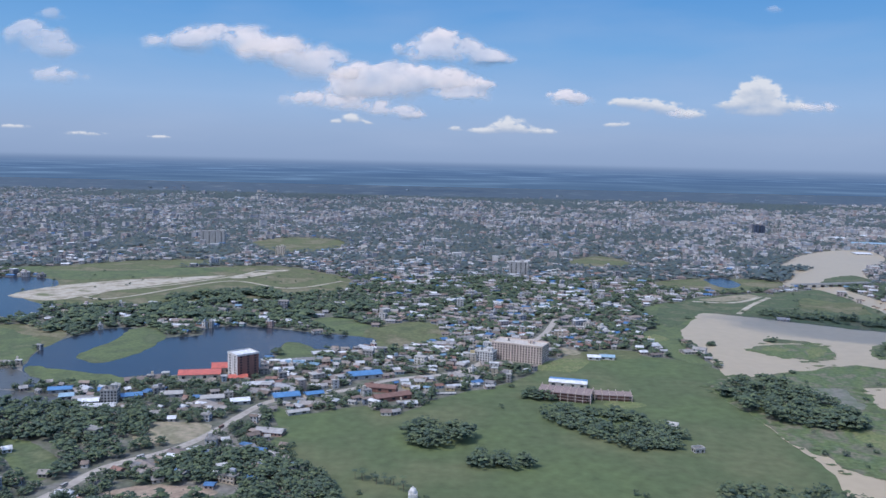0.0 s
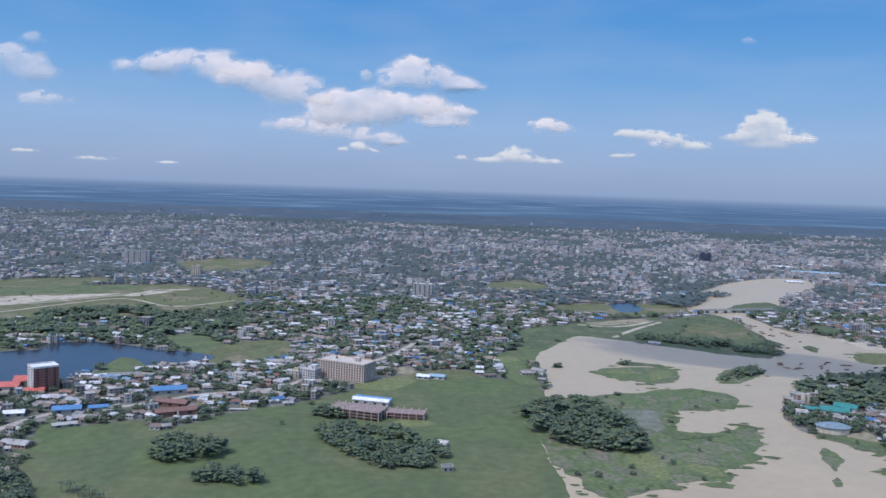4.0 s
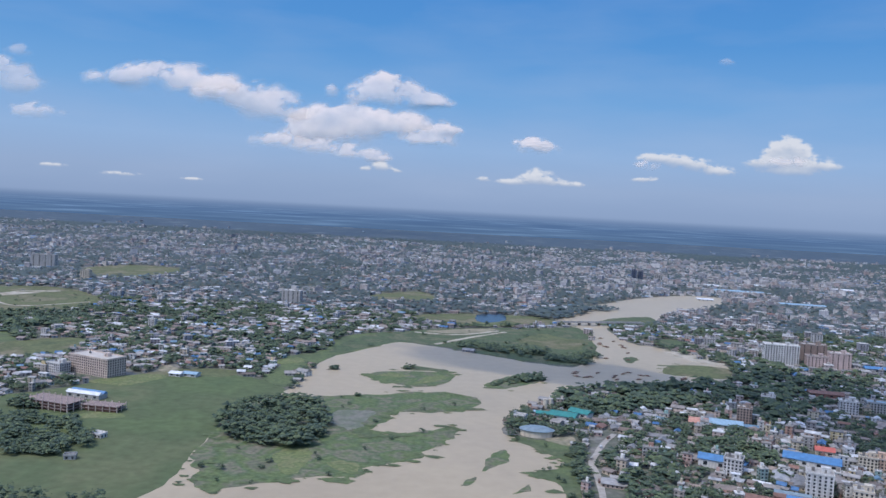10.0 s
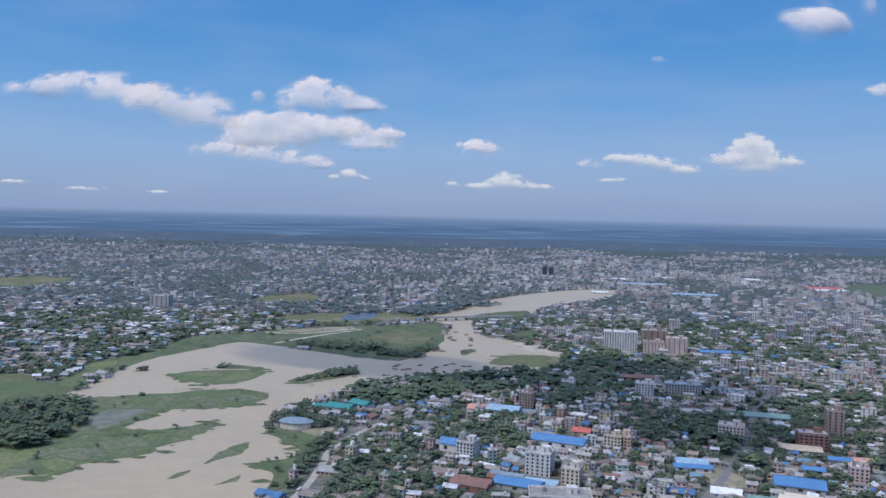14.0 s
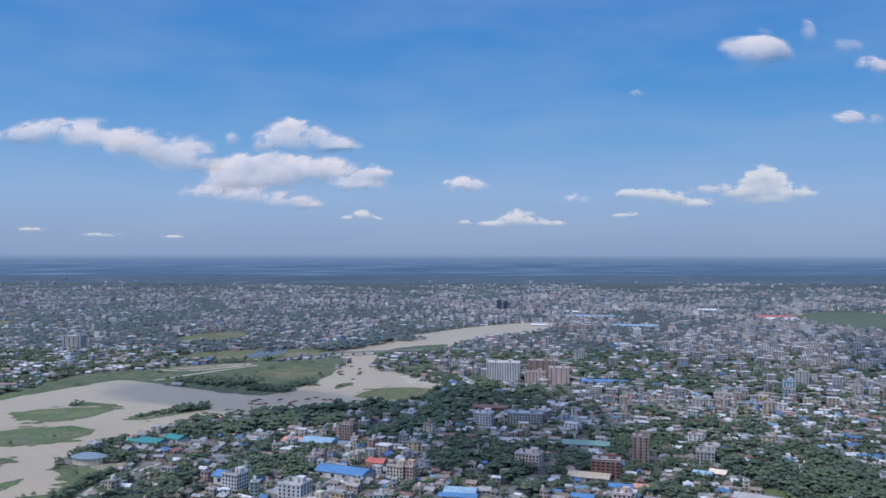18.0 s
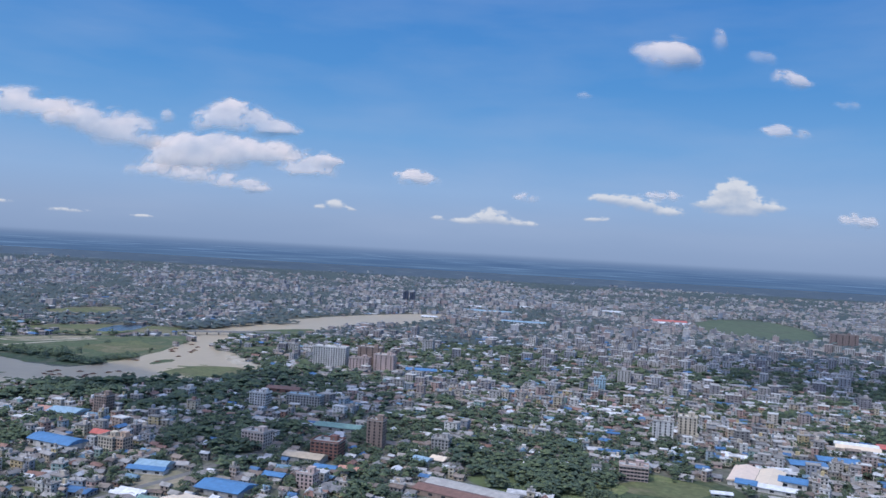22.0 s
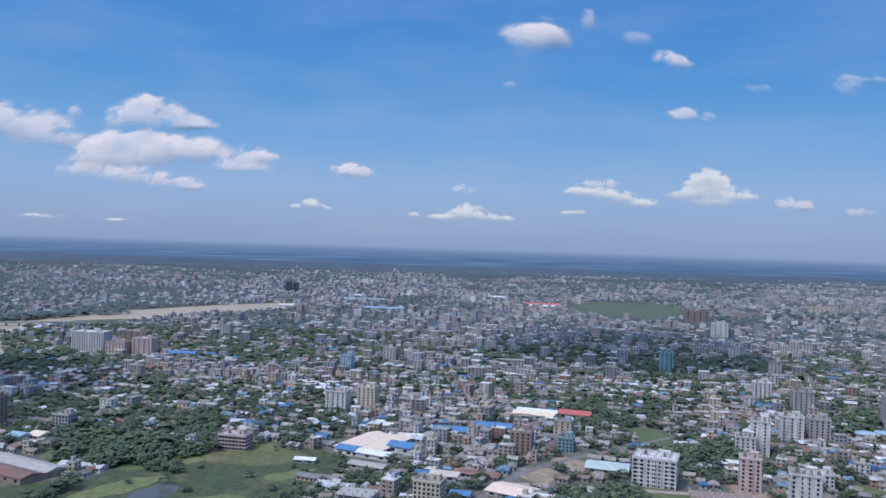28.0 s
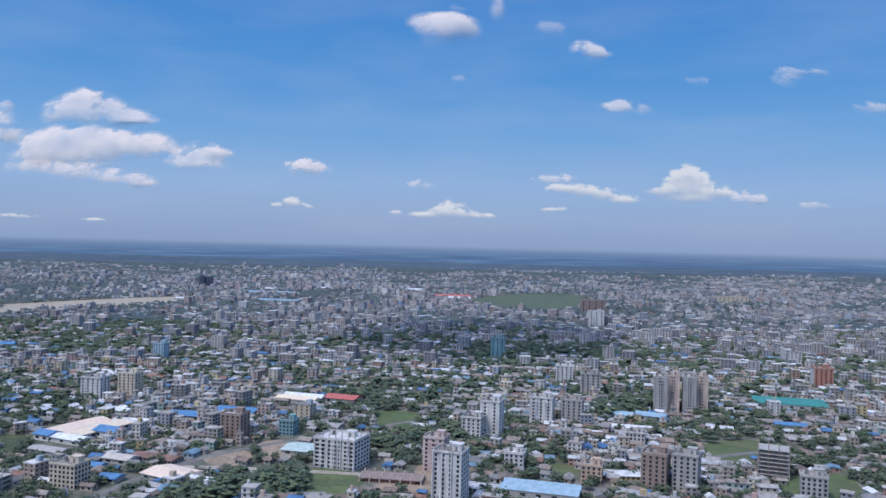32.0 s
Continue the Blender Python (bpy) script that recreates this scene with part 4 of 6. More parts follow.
# sheds round the pond and along the far river bank
for x, y, w, roof in ((-294, 617, 17, "t_blue"), (-258, 619, 13, "t_blue"), (-233, 605, 15, "t_blue"), (-259, 588, 14, "t_white"), (-171, 604, 17, "t_grey"), (-281, 600, 10, "t_light"), (-205, 612, 16, "t_grey"), (-148, 598, 14, "t_white")):
    shed("pond_shed", {"t_blue": "bright blue tin-roofed shed by the pond", "t_white": "white tin-roofed shed by the pond", "t_grey": "grey tin-roofed long shed by the pond", "t_light": "pale blue tin-roofed shed by the pond"}[roof], x, y, w, 9, 6.5, 14 + 3 * (w % 4), roof)
block("apartment_block", "raw grey three-storey house by the pond", -247, 596, 12, 10, 11, 8, "grey", "apartments")
for x, y, w, h, roof in ((1129, 1760, 94, 7, "t_light"), (928, 1775, 34, 6, "t_white"), (1503, 1932, 78, 9, "t_white"), (1192, 2240, 60, 7, "t_white"), (1052, 2151, 40, 8, "t_white"), (1503, 1973, 84, 12, "t_red"), (1070, 2013, 130, 8, "t_light"), (1424, 2223, 50, 10, "t_white")):
    shed("industrial_hall", {"t_light": "long pale blue sheet-roofed industrial hall", "t_white": "long white sheet-roofed industrial hall", "t_red": "long red sheet-roofed industrial hall"}[roof], x, y, w, 34, h, -8, roof, "white", category="factory", group="industrial halls")
# riverside resort
for tank_x, tank_y in ((491.5, 726), (496, 728)):
    tank = root("storage_tank", tank_x, tank_y, 0, "upright cream cylindrical storage tank at the riverside resort", "tank", "resort tanks")
    taken.append((tank_x, tank_y, 4))
    ring = [(math.cos(math.pi * i / 10), math.sin(math.pi * i / 10)) for i in range(20)]
    bg = Bag()
    bg.add([(1.75 * c, 1.75 * q, z) for z in (0, 7.6) for c, q in ring], [(i, (i + 1) % 20, 20 + (i + 1) % 20, 20 + i) for i in range(20)])
    part("shell", bg, M["cream"], tank)
    bg = Bag()
    bg.add([(1.85 * c, 1.85 * q, z) for z in (7.6, 7.8) for c, q in ring] + [(0, 0, 8.3)], [(i, (i + 1) % 20, 20 + (i + 1) % 20, 20 + i) for i in range(20)] + [(20 + i, 20 + (i + 1) % 20, 40) for i in range(20)] + [tuple(range(19, -1, -1))])
    part("cap", bg, M["t_pale"], tank)
block("resort_house", "small white house at the river's edge", 465, 668, 9, 7, 7.5, -22, "white", "house", head=False)
shed("resort_hall", "pale blue tin awning by the tanks", 483, 700, 9, 7, 5, -22, "t_light", "white", category="resort")
shed("resort_hall", "green pitched roof of the riverside resort", 501, 686, 22, 16, 9, -22, "t_green", "white", category="resort")
shed("resort_hall", "green pitched roof of the riverside resort", 516, 701, 18, 12, 9, -35, "t_green", "white", category="resort")
shed("resort_hall", "low green roofs of the resort", 488, 696, 14, 8, 6, -10, "t_green", "white", category="resort")
pav = root("resort_pavilion", 477, 639, -8, "oval grey-blue sheet roof beside the river", "pavilion")
taken.append((477, 639, 17))
n_side = 20
rim = [(math.cos(2 * math.pi * i / n_side), math.sin(2 * math.pi * i / n_side)) for i in range(n_side)]
bg = Bag()
bg.add([(11 * c, 7 * s, z) for z in (0, 4.2) for c, s in rim], [(i, (i + 1) % n_side, n_side + (i + 1) % n_side, n_side + i) for i in range(n_side)])
part("wall", bg, M["cream"], pav)
bg = Bag()
bg.add([(12.2 * c, 8 * s, 4.2) for c, s in rim] + [(12.2 * c, 8 * s, 4.5) for c, s in rim] + [(7 * c, 4 * s, 6.2) for c, s in rim] + [(0, 0, 6.8)],
       [(i, (i + 1) % n_side, n_side + (i + 1) % n_side, n_side + i) for i in range(n_side)] + [(n_side + i, n_side + (i + 1) % n_side, 2 * n_side + (i + 1) % n_side, 2 * n_side + i) for i in range(n_side)]
       + [(2 * n_side + i, 2 * n_side + (i + 1) % n_side, 3 * n_side) for i in range(n_side)] + [tuple(range(n_side - 1, -1, -1))])
part("roof", bg, M["t_dull"], pav)
# city by the river
shed("factory", "blue-green sheet factory roof", 668, 599, 38, 18, 9, -24, "t_blue", "white", "arch")
block("apartment_block", "white apartment block with many small windows", 647, 536, 16, 14, 14.5, -20, "white", "apartments")
block("apartment_block", "white apartment block under a blue roof", 602, 566, 12, 12, 14, -24, "white", "apartments")
shed("warehouse", "white hall with a blue tin roof", 594, 583, 20, 10, 12, -24, "t_blue", "white")
shed("warehouse", "bright small blue tin warehouse", 630, 506, 28, 15, 8, -24, "t_blue")
shed("warehouse", "blue and salmon tin roofs side by side", 636, 689, 26, 20, 9, -16, "t_light", "grey")
shed("warehouse", "salmon tin roof beside a blue one", 616, 693, 18, 19, 8, -16, "salmon_tin", "grey")
shed("sports_hall", "large bright blue arched shed", 803, 514, 29, 21, 8, -20, "t_blue", "grey", rise=2.4)
shed("yard_shed", "pale blue tin roof over a yard", 751, 556, 20, 14, 8, -10, "t_light", "grey")
shed("cream_hall", "large cream barrel-roofed hall", 791, 466, 40, 35, 8, -25, "t_cream", "t_blue", category="hall", rise=2.2)
block("hospital", "broad white hospital with rows of windows", 806, 1023, 40, 18, 24, -10, "white", "hospital", gap=2.7)
block("clinic", "pinkish stepped concrete clinic", 843, 1007, 24, 16, 15, -10, "pink", "clinic")
block("clinic", "taller pinkish wing of the clinic", 872, 1011, 24, 16, 19, -10, "pink", "clinic")
block("brown_block", "raw brown concrete block behind the clinic", 853, 1043, 30, 15, 24, -10, "brown", "apartments")
shed("warehouse", "long blue tin roof among trees", 917, 1004, 36, 10, 9, -5, "t_blue")
block("apartment_block", "tall tan block at the wood's edge", 658, 712, 12, 10, 15, -20, "brown", "apartments")
block("apartment_block", "plain white concrete house block", 704, 784, 12, 11, 12, -20, "white", "apartments")
block("apartment_block", "cream-painted concrete house block", 664, 514, 11, 11, 13, -22, "cream", "apartments")
block("apartment_block", "cream-painted concrete house block", 707, 598, 12, 10, 11, -22, "cream", "apartments")
block("apartment_block", "brown and cream-painted concrete house block", 800, 624, 18, 12, 14, -22, "school", "apartments")
block("red_block", "dark red-brick block with a flat roof", 853, 606, 20, 15, 14, -14, "brick", "apartments", wide=True)
block("apartment_tower", "narrow grey apartment tower", 885, 640, 12, 11, 22, -14, "brown", "apartments")
shed("mill", "olive sheet roof with red-brown walls", 798, 693, 29, 14, 9, -12, "t_grey", "brick", category="mill")
shed("long_mill", "long grey-roofed mill with brown walls", 941, 524, 62, 30, 7, -31, ["t_rust", "t_grey"], "brown", bays=2, category="mill")
block("apartment_block", "grey plain concrete house block", 933, 642, 13, 11, 12, -16, "grey", "apartments")
shed("workshop", "sky-blue tent-like tin roof", 918, 603, 12, 12, 7, -30, "t_light")
shed("workshop", "tan sheet roof beside a blue one", 930, 607, 11, 12, 7, -30, "t_cream")
shed("long_barn", "long dark red roof near the river trees", 783, 841, 33, 12, 8, -10, "t_rust", "brick")
block("apartment_block", "long pale block with a blue roof", 812, 783, 32, 12, 11, -12, "grey", "apartments", cap="t_light")
block("apartment_block", "white plain concrete house block", 773, 772, 16, 12, 13, -16, "white", "apartments")
shed("shop_roof", "small red tin roof between houses", 690, 628, 13, 9, 9, -18, "t_red", "cream")
shed("long_barn", "wide rusty brown tin roofs by the houses", 602, 504, 24, 14, 8, -22, ["t_rust", "t_rust"], "brick", bays=2)
shed("yard_shed", "faded green tin roof over a yard", 769, 486, 16, 14, 6, -20, ["t_sage", "t_sage"], bays=2)
shed("yard_shed", "white sheet roofs in rows", 754, 502, 18, 12, 5, -20, ["t_white", "t_white", "t_white"], bays=3)
shed("market_roof", "wide faded green sheet roof", 852, 690, 38, 16, 7, -14, "t_sage", "grey")
shed("hall", "tan arched sheet roof", 839, 595, 28, 14, 7, -18, "t_tan", "grey", "arch")
block("apartment_block", "pale yellow-painted house block", 714, 598, 12, 10, 11, -20, "salmon", "apartments")
# east city
shed("cold_store", "pinkish cream sheet-roofed cold store hall", 1153, 608, 46, 16, 7, 62, "t_pink", "white", category="factory")
shed("cold_store", "cream sheet-roofed cold store hall", 1169, 601, 46, 16, 7, 62, "t_cream", "white", category="factory")
shed("cold_store_wing", "white sheet-roofed front of the cold store", 1151, 577, 30, 11, 6.5, -28, "t_white", "white", category="factory")
shed("cold_store_wing", "bright blue wing of the cream halls", 1171, 591, 18, 14, 9, -28, "t_blue", "white", category="factory")
shed("cold_store_wing", "pale blue low wing of the cream halls", 1136, 584, 13, 11, 8, -28, "t_blue", "white", category="factory")
shed("workshop", "small white tin roof behind the cold store", 1158, 658, 15, 10, 7, -28, "t_white", "white")
shed("market_roof", "cream sheet-metal market roofs", 1277, 704, 34, 24, 8, -22, ["t_cream", "t_white"], "grey", bays=2, category="market")
shed("market_roof", "red tin market hall roof", 1311, 709, 26, 18, 8, -22, "t_red", "grey", category="market")
shed("warehouse", "row of blue tin warehouses", 1208, 644, 26, 17, 7, -12, "t_blue")
shed("warehouse", "row of blue tin warehouses", 1239, 660, 30, 17, 7, -16, "t_blue")
block("tower_block", "big white apartment tower with balconies", 1319, 524, 25, 19, 18, -24, "white", "apartments", balcony=True, gap=2.9, ribs=7, wide=True)
shed("yard_shed", "pale mint sheet roof by the white tower", 1298, 551, 26, 20, 6, -20, "t_mint", "grey")
block("teal_block", "tall teal-painted apartment block", 1472, 968, 15, 13, 25, -12, "teal", "apartments")
block("brown_block", "brown brick apartment block", 1250, 587, 14, 13, 17, -18, "brown", "apartments")
block("teal_house", "small teal-painted house block", 1283, 602, 10, 10, 11, -18, "teal", "apartments")
block("apartment_block", "grey two-wing block by the meadow", 1063, 591, 19, 11, 12, -14, "pink", "apartments", wide=True)
shed("hut", "white tin hut at the meadow edge", 1113, 563, 13, 7, 4.5, -10, "t_white")
shed("hut", "white tin hut among trees", 1019, 617, 12, 8, 4.5, -10, "t_white")
block("apartment_block", "white apartment block with dark windows", 1119, 716, 17, 13, 18, -16, "white", "apartments")
block("apartment_block", "tan concrete apartment block", 1143, 726, 15, 12, 19, -16, "cream", "apartments")
block("cyan_tower", "pale blue slim apartment tower", 1112, 930, 12, 11, 17, -16, "cyan", "apartments")
block("white_tower", "slim white fourteen-storey tower", 1377, 461, 15, 13, 26, -22, "white", "apartments", gap=2.7, ribs=4)
block("pink_tower", "pink and white apartment tower with balconies", 1374, 519, 12, 12, 20, -20, "pink", "apartments", balcony=True)
block("stepped_block", "white stepped apartment block", 1403, 594, 13, 12, 16, -24, "white", "apartments")
block("stepped_block", "taller part of the white stepped block", 1416, 601, 13, 12, 24, -24, "white", "apartments")
block("apartment_block", "white apartment block with arched bays", 1458, 641, 16, 14, 20, -20, "white", "apartments", balcony=True)
block("apartment_block", "grey neighbour of the white block", 1481, 645, 15, 14, 18, -20, "grey", "apartments")
for i in range(4):
    block("residence_tower", "grey-white residential tower with stacked balconies", 1560 + i * 11.5, 684 + (i % 2) * 5, 10, 13, 29, -16, "grey" if i % 2 == 0 else "school", "apartments", group="residence towers", balcony=True, wide=True, ribs=3)
shed("arena", "wide green sheet roof of an arena", 1675, 703, 56, 30, 8, -18, ["t_green", "t_green"], "grey", "gable", bays=2, category="arena")
block("red_white_block", "orange-red and white office block", 1757, 802, 17, 13, 20, -14, "orange", "office", side="white")
block("unfinished_tower", "raw brown concrete frame of a new block", 1564, 508, 17, 15, 17, -26, "brown", "construction", bare=True)
block("apartment_block", "dark brown concrete apartment block", 1488, 486, 13, 13, 19, -30, "brown", "apartments", gap=2.8)
block("apartment_block", "grey apartment block joined to a brown one", 1504, 484, 13, 13, 19, -30, "grey", "apartments", gap=2.8)
shed("pool_hall", "pale blue sheet roofs among towers", 1520, 659, 18, 12, 8, -40, "t_light")
shed("pool_hall", "pale blue sheet roofs among towers", 1542, 655, 22, 11, 8, -30, "t_light")
shed("depot", "large pale blue sheet-roofed depot", 1424, 470, 40, 18, 8, -20, ["t_light", "t_light"], "grey", bays=2)
shed("warehouse", "small blue tin warehouse", 1638, 632, 21, 9, 6, -20, "t_blue")
block("apartment_block", "cream apartment block at the yard", 1186, 487, 15, 12, 13, -20, "cream", "apartments")
block("apartment_block", "tall white block far in the city", 1522, 751, 17, 12, 20, -14, "grey", "apartments")
block("apartment_block", "white block far in the city", 1513, 812, 16, 12, 18, -14, "white", "apartments")
block("salmon_house", "small salmon-painted house block", 1458, 498, 11, 10, 12, -20, "salmon", "apartments")
block("apartment_block", "small white apartment block", 1506, 575, 12, 10, 11, -22, "white", "apartments")
block("apartment_block", "small white block with dark windows", 1420, 523, 11, 10, 12, -18, "white", "apartments")
block("apartment_block", "grey block with roof columns", 1567, 470, 13, 11, 14, -24, "grey", "apartments")
block("red_tower", "broad red-brick tower at the far field", 1752, 1635, 48, 20, 24, -8, "ruin", "office", wide=True)
block("white_tower", "white tower in front of the red one", 1683, 1343, 24, 16, 27, -8, "white", "apartments")
block("long_barracks", "long cream arcade building beyond woods", 2183, 1985, 84, 16, 18, -6, "cream", "barracks", wide=True)

# yards and low roofs between the named blocks
block("apartment_block", "broad white apartment block with balconies", 648, 444, 32, 15, 19, -4, "white", "apartments", balcony=True, wide=True, gap=3.4)
shed("long_barn", "brown rusted tin roofs in a row", 624, 520, 22, 14, 6, -22, ["t_rust", "t_dull"], "brick", bays=2)
shed("yard_shed", "pale blue sheet roof behind the white block", 646, 513, 20, 10, 6, -20, "t_light", "grey")
shed("depot", "long grey-blue sheet roof by the white block", 672, 474, 26, 13, 6, -18, "t_dull", "grey")
shed("warehouse", "long low blue roof by a paved yard", 750, 551, 24, 8, 6, -8, "t_blue", "white")
shed("workshop", "small blue tin roof among houses", 857, 574, 15, 8, 6, -16, "t_blue", "white")
shed("workshop", "salmon tin roof beside a small blue one", 872, 573, 13, 8, 6, -16, "salmon_tin", "cream")
shed("workshop", "dark blue tin roof among houses", 828, 551, 14, 9, 6, -18, "t_blue", "grey")
block("pink_house", "pink and white three-storey house", 850, 536, 11, 9, 10, -18, "pink", "house")
shed("tan_hall", "wide pinkish sheet roof over a market yard", 1229, 499, 24, 20, 6, -34, "t_pink", "grey")
shed("workshop", "bright blue tin roof in a yard", 1204, 497, 11, 9, 5, -20, "t_blue", "grey")
shed("workshop", "bright blue tin roof in a yard", 1189, 520, 10, 7, 5, -20, "t_blue", "grey")
shed("yard_shed", "pale grey sheet roof in a yard", 1197, 532, 17, 11, 6, -22, "t_pale", "grey")
shed("yard_shed", "long grey sheet roof before the cold store", 1151, 551, 24, 9, 5, -26, "t_grey", "grey")
block("unfinished_building", "low raw concrete frame with bare columns", 1148, 478, 20, 14, 9, -16, "grey", "construction", bare=True)
block("unfinished_building", "low raw brick shells in rows", 1350, 497, 34, 14, 5, -12, "brick", "construction", bare=True)
lay("lawn", [(1284, 511), (1305, 526), (1330, 515), (1330, 480), (1284, 480)], 0.12, "bright", "green lawn in front of the white tower", "lawn", 2)
lay("meadow_green", [(1001, 587), (1034, 577), (1029, 549), (1004, 542)], 0.13, "bright", "bright green wet plot beside the wood", "meadow", 2)
lay("earth_plot", [(1244, 544), (1262, 563), (1270, 545), (1258, 520)], 0.12, "earth", "bare brown earth between houses", "yard", 2)
ribbon("road_yard", [(1236, 527), (1270, 524), (1305, 519), (1345, 512)], 5, 0.17, "road", "dusty lane past the white tower", "lane")

# ---- bridge ----
bridge = root("bridge", 625, 1287, 18, "low grey concrete road bridge over the river narrows", "bridge")
bg = Bag()
box(bg, 136, 7, 3.4, 4.4)
part("deck", bg, M["grey"], bridge)
for sy in (-1, 1):
    bg = Bag()
    box(bg, 136, 0.4, 4.4, 5.3, oy=sy * 3.3)
    part("rail", bg, M["grey"], bridge)
for i in range(9):
    bg = Bag()
    box(bg, 1.6, 6, -0.5, 3.4, ox=(i - 4) * 15)
    part("pier", bg, M["dark"], bridge)

# ---- shrine and near posts ----
shrine = root("shrine", -11, 434, 0, "small white domed shrine in the field", "shrine")
bg = Bag()
box(bg, 4.5, 4.5, 0, 3.2)
part("wall", bg, M["white"], shrine)
bm = bmesh.new()
bmesh.ops.create_uvsphere(bm, u_segments=16, v_segments=10, radius=2.0)
for v in bm.verts:
    v.co.z = v.co.z * 1.25 + 3.6 + (0.8 if v.co.z > 1.95 else 0)
dome_me = bpy.data.meshes.new("dome")
bm.to_mesh(dome_me)
bm.free()
dome_me.materials.append(M["white"])
link_part("dome", dome_me, shrine)

# ---- trees ----
ICO = bmesh.new()
bmesh.ops.create_icosphere(ICO, subdivisions=1, radius=1.0)
ICO_V = np.array([v.co[:] for v in ICO.verts])
ICO_F = [tuple(v.index for v in f.verts) for f in ICO.faces]
ICO.free()
TUFT_V = np.array([(math.cos(1.2566 * i), math.sin(1.2566 * i), -0.26) for i in range(5)] + [(0.1, 0, 0.4)])
TUFT_F = [(i, (i + 1) % 5, 5) for i in range(5)]



def crown_clumps(bag, x, y, z, r, h, n, shape, jitter=0.28, size=0.42):
    """n leaf clumps spread over an uneven dome of radius r and height h above z."""
    sv, sf = shape
    for i in range(n):
        a, u = rng.uniform(0, 2 * math.pi), rng.uniform(0.05, 1.0)
        rad = r * math.sqrt(1 - (u - 0.25) ** 2 * 0.9) * rng.uniform(0.25, 0.85)
        c = np.array((x + rad * math.cos(a), y + rad * math.sin(a), z + h * u * rng.uniform(0.7, 1.0)))
        s = r * size * rng.uniform(0.65, 1.25)
        v = sv * (1 + rng.uniform(-jitter, jitter, (len(sv), 1))) * np.array((s * rng.uniform(0.75, 1.3), s, s * rng.uniform(0.55, 0.9)))
        t = rng.uniform(0, math.pi)
        v = np.stack([v[:, 0] * math.cos(t) - v[:, 1] * math.sin(t), v[:, 0] * math.sin(t) + v[:, 1] * math.cos(t), v[:, 2]], 1)
        bag.add(v + c, sf)


def tree_parts(r, h):
    crown, trunk = Bag(), Bag()
    crown_clumps(crown, 0, 0, h * 0.32, r, h * 0.62, 46, (ICO_V, ICO_F), 0.4, 0.24)
    crown_clumps(crown, 0, 0, h * 0.34, r * 1.08, h * 0.64, 190, (TUFT_V, TUFT_F), 0.5, 0.15)
    for i in range(320):                       # loose twigs of leaves past the clumps
        a, u = rng.uniform(0, 2 * math.pi), rng.uniform(0, 1)
        rad = r * math.sqrt(max(0.05, 1 - (u - 0.3) ** 2)) * rng.uniform(0.8, 1.12)
        c = np.array((rad * math.cos(a), rad * math.sin(a), h * (0.38 + 0.62 * u)))
        crown.add(c + rng.uniform(-0.55, 0.55, (3, 3)), [(0, 1, 2)])
    for z0, z1, r0, r1, dx, dy in ((0, h * 0.4, 0.32, 0.22, 0, 0), (h * 0.35, h * 0.7, 0.16, 0.06, r * 0.5, 0.2), (h * 0.35, h * 0.7, 0.16, 0.06, -r * 0.4, r * 0.3), (h * 0.38, h * 0.75, 0.15, 0.05, 0, -r * 0.4)):
        ring = [(math.cos(k * math.pi / 3), math.sin(k * math.pi / 3)) for k in range(6)]
        trunk.add([(r0 * c, r0 * s, z0) for c, s in ring] + [(dx + r1 * c, dy + r1 * s, z1) for c, s in ring], [(k, (k + 1) % 6, 6 + (k + 1) % 6, 6 + k) for k in range(6)])
    return crown.mesh("crown", M["leaf"]), trunk.mesh("trunk", M["bark"])


TREES = [(*tree_parts(r, h), r) for r, h in ((3.6, 9), (4.4, 10), (3.0, 8), (5.2, 11), (3.8, 11), (4.8, 9))]


def thing_tree(x, y, k):
    i = int(rng.integers(len(TREES)))
    crown, trunk, _ = TREES[i]
    t = root("tree", x, y, rng.uniform(0, 360), "broad leafy dark green tree", "tree", "trees of the plain")
    t.scale = (k, k, k * rng.uniform(0.85, 1.15))
    link_part("trunk", trunk, t)
    link_part("crown", crown, t)


# palms at the field edge
frond, stem = Bag(), Bag()
for i in range(14):
    a, drop = 2 * math.pi * i / 14, 0.5 + 0.5 * (i % 3) / 2
    d = np.array((math.cos(a), math.sin(a), 0))
    q = np.array((-math.sin(a), math.cos(a), 0))
    pts = [d * s + np.array((0, 0, 7 + 0.5 * s - drop * 0.28 * s * s)) for s in (0, 0.8, 1.6, 2.4, 3.0)]
    for j in range(4):
        wa, wb = (0.25, 0.55, 0.5, 0.35, 0.05)[j:j + 2]
        frond.add([pts[j] - q * wa, pts[j] + q * wa, pts[j + 1] + q * wb, pts[j + 1] - q * wb], [(0, 1, 2, 3)])
stem.add([(0.2 * math.cos(k), 0.2 * math.sin(k), 0) for k in range(6)] + [(0.3 + 0.12 * math.cos(k), 0.12 * math.sin(k), 7) for k in range(6)], [(k, (k + 1) % 6, 6 + (k + 1) % 6, 6 + k) for k in range(6)])
FROND, STEM = frond.mesh("fronds", M["leaf"]), stem.mesh("trunk", M["bark"])
for i in range(14):
    p = root("palm_tree", -46 + 2.3 * i + rng.uniform(-1.5, 1.5), 462 - 1.2 * i + rng.uniform(-4, 4), rng.uniform(0, 360), "slender palm at the edge of the field", "palm tree", "palms by the field")
    k = rng.uniform(0.5, 0.8)
    p.scale = (k, k, k)
    link_part("trunk", STEM, p)
    link_part("fronds", FROND, p)

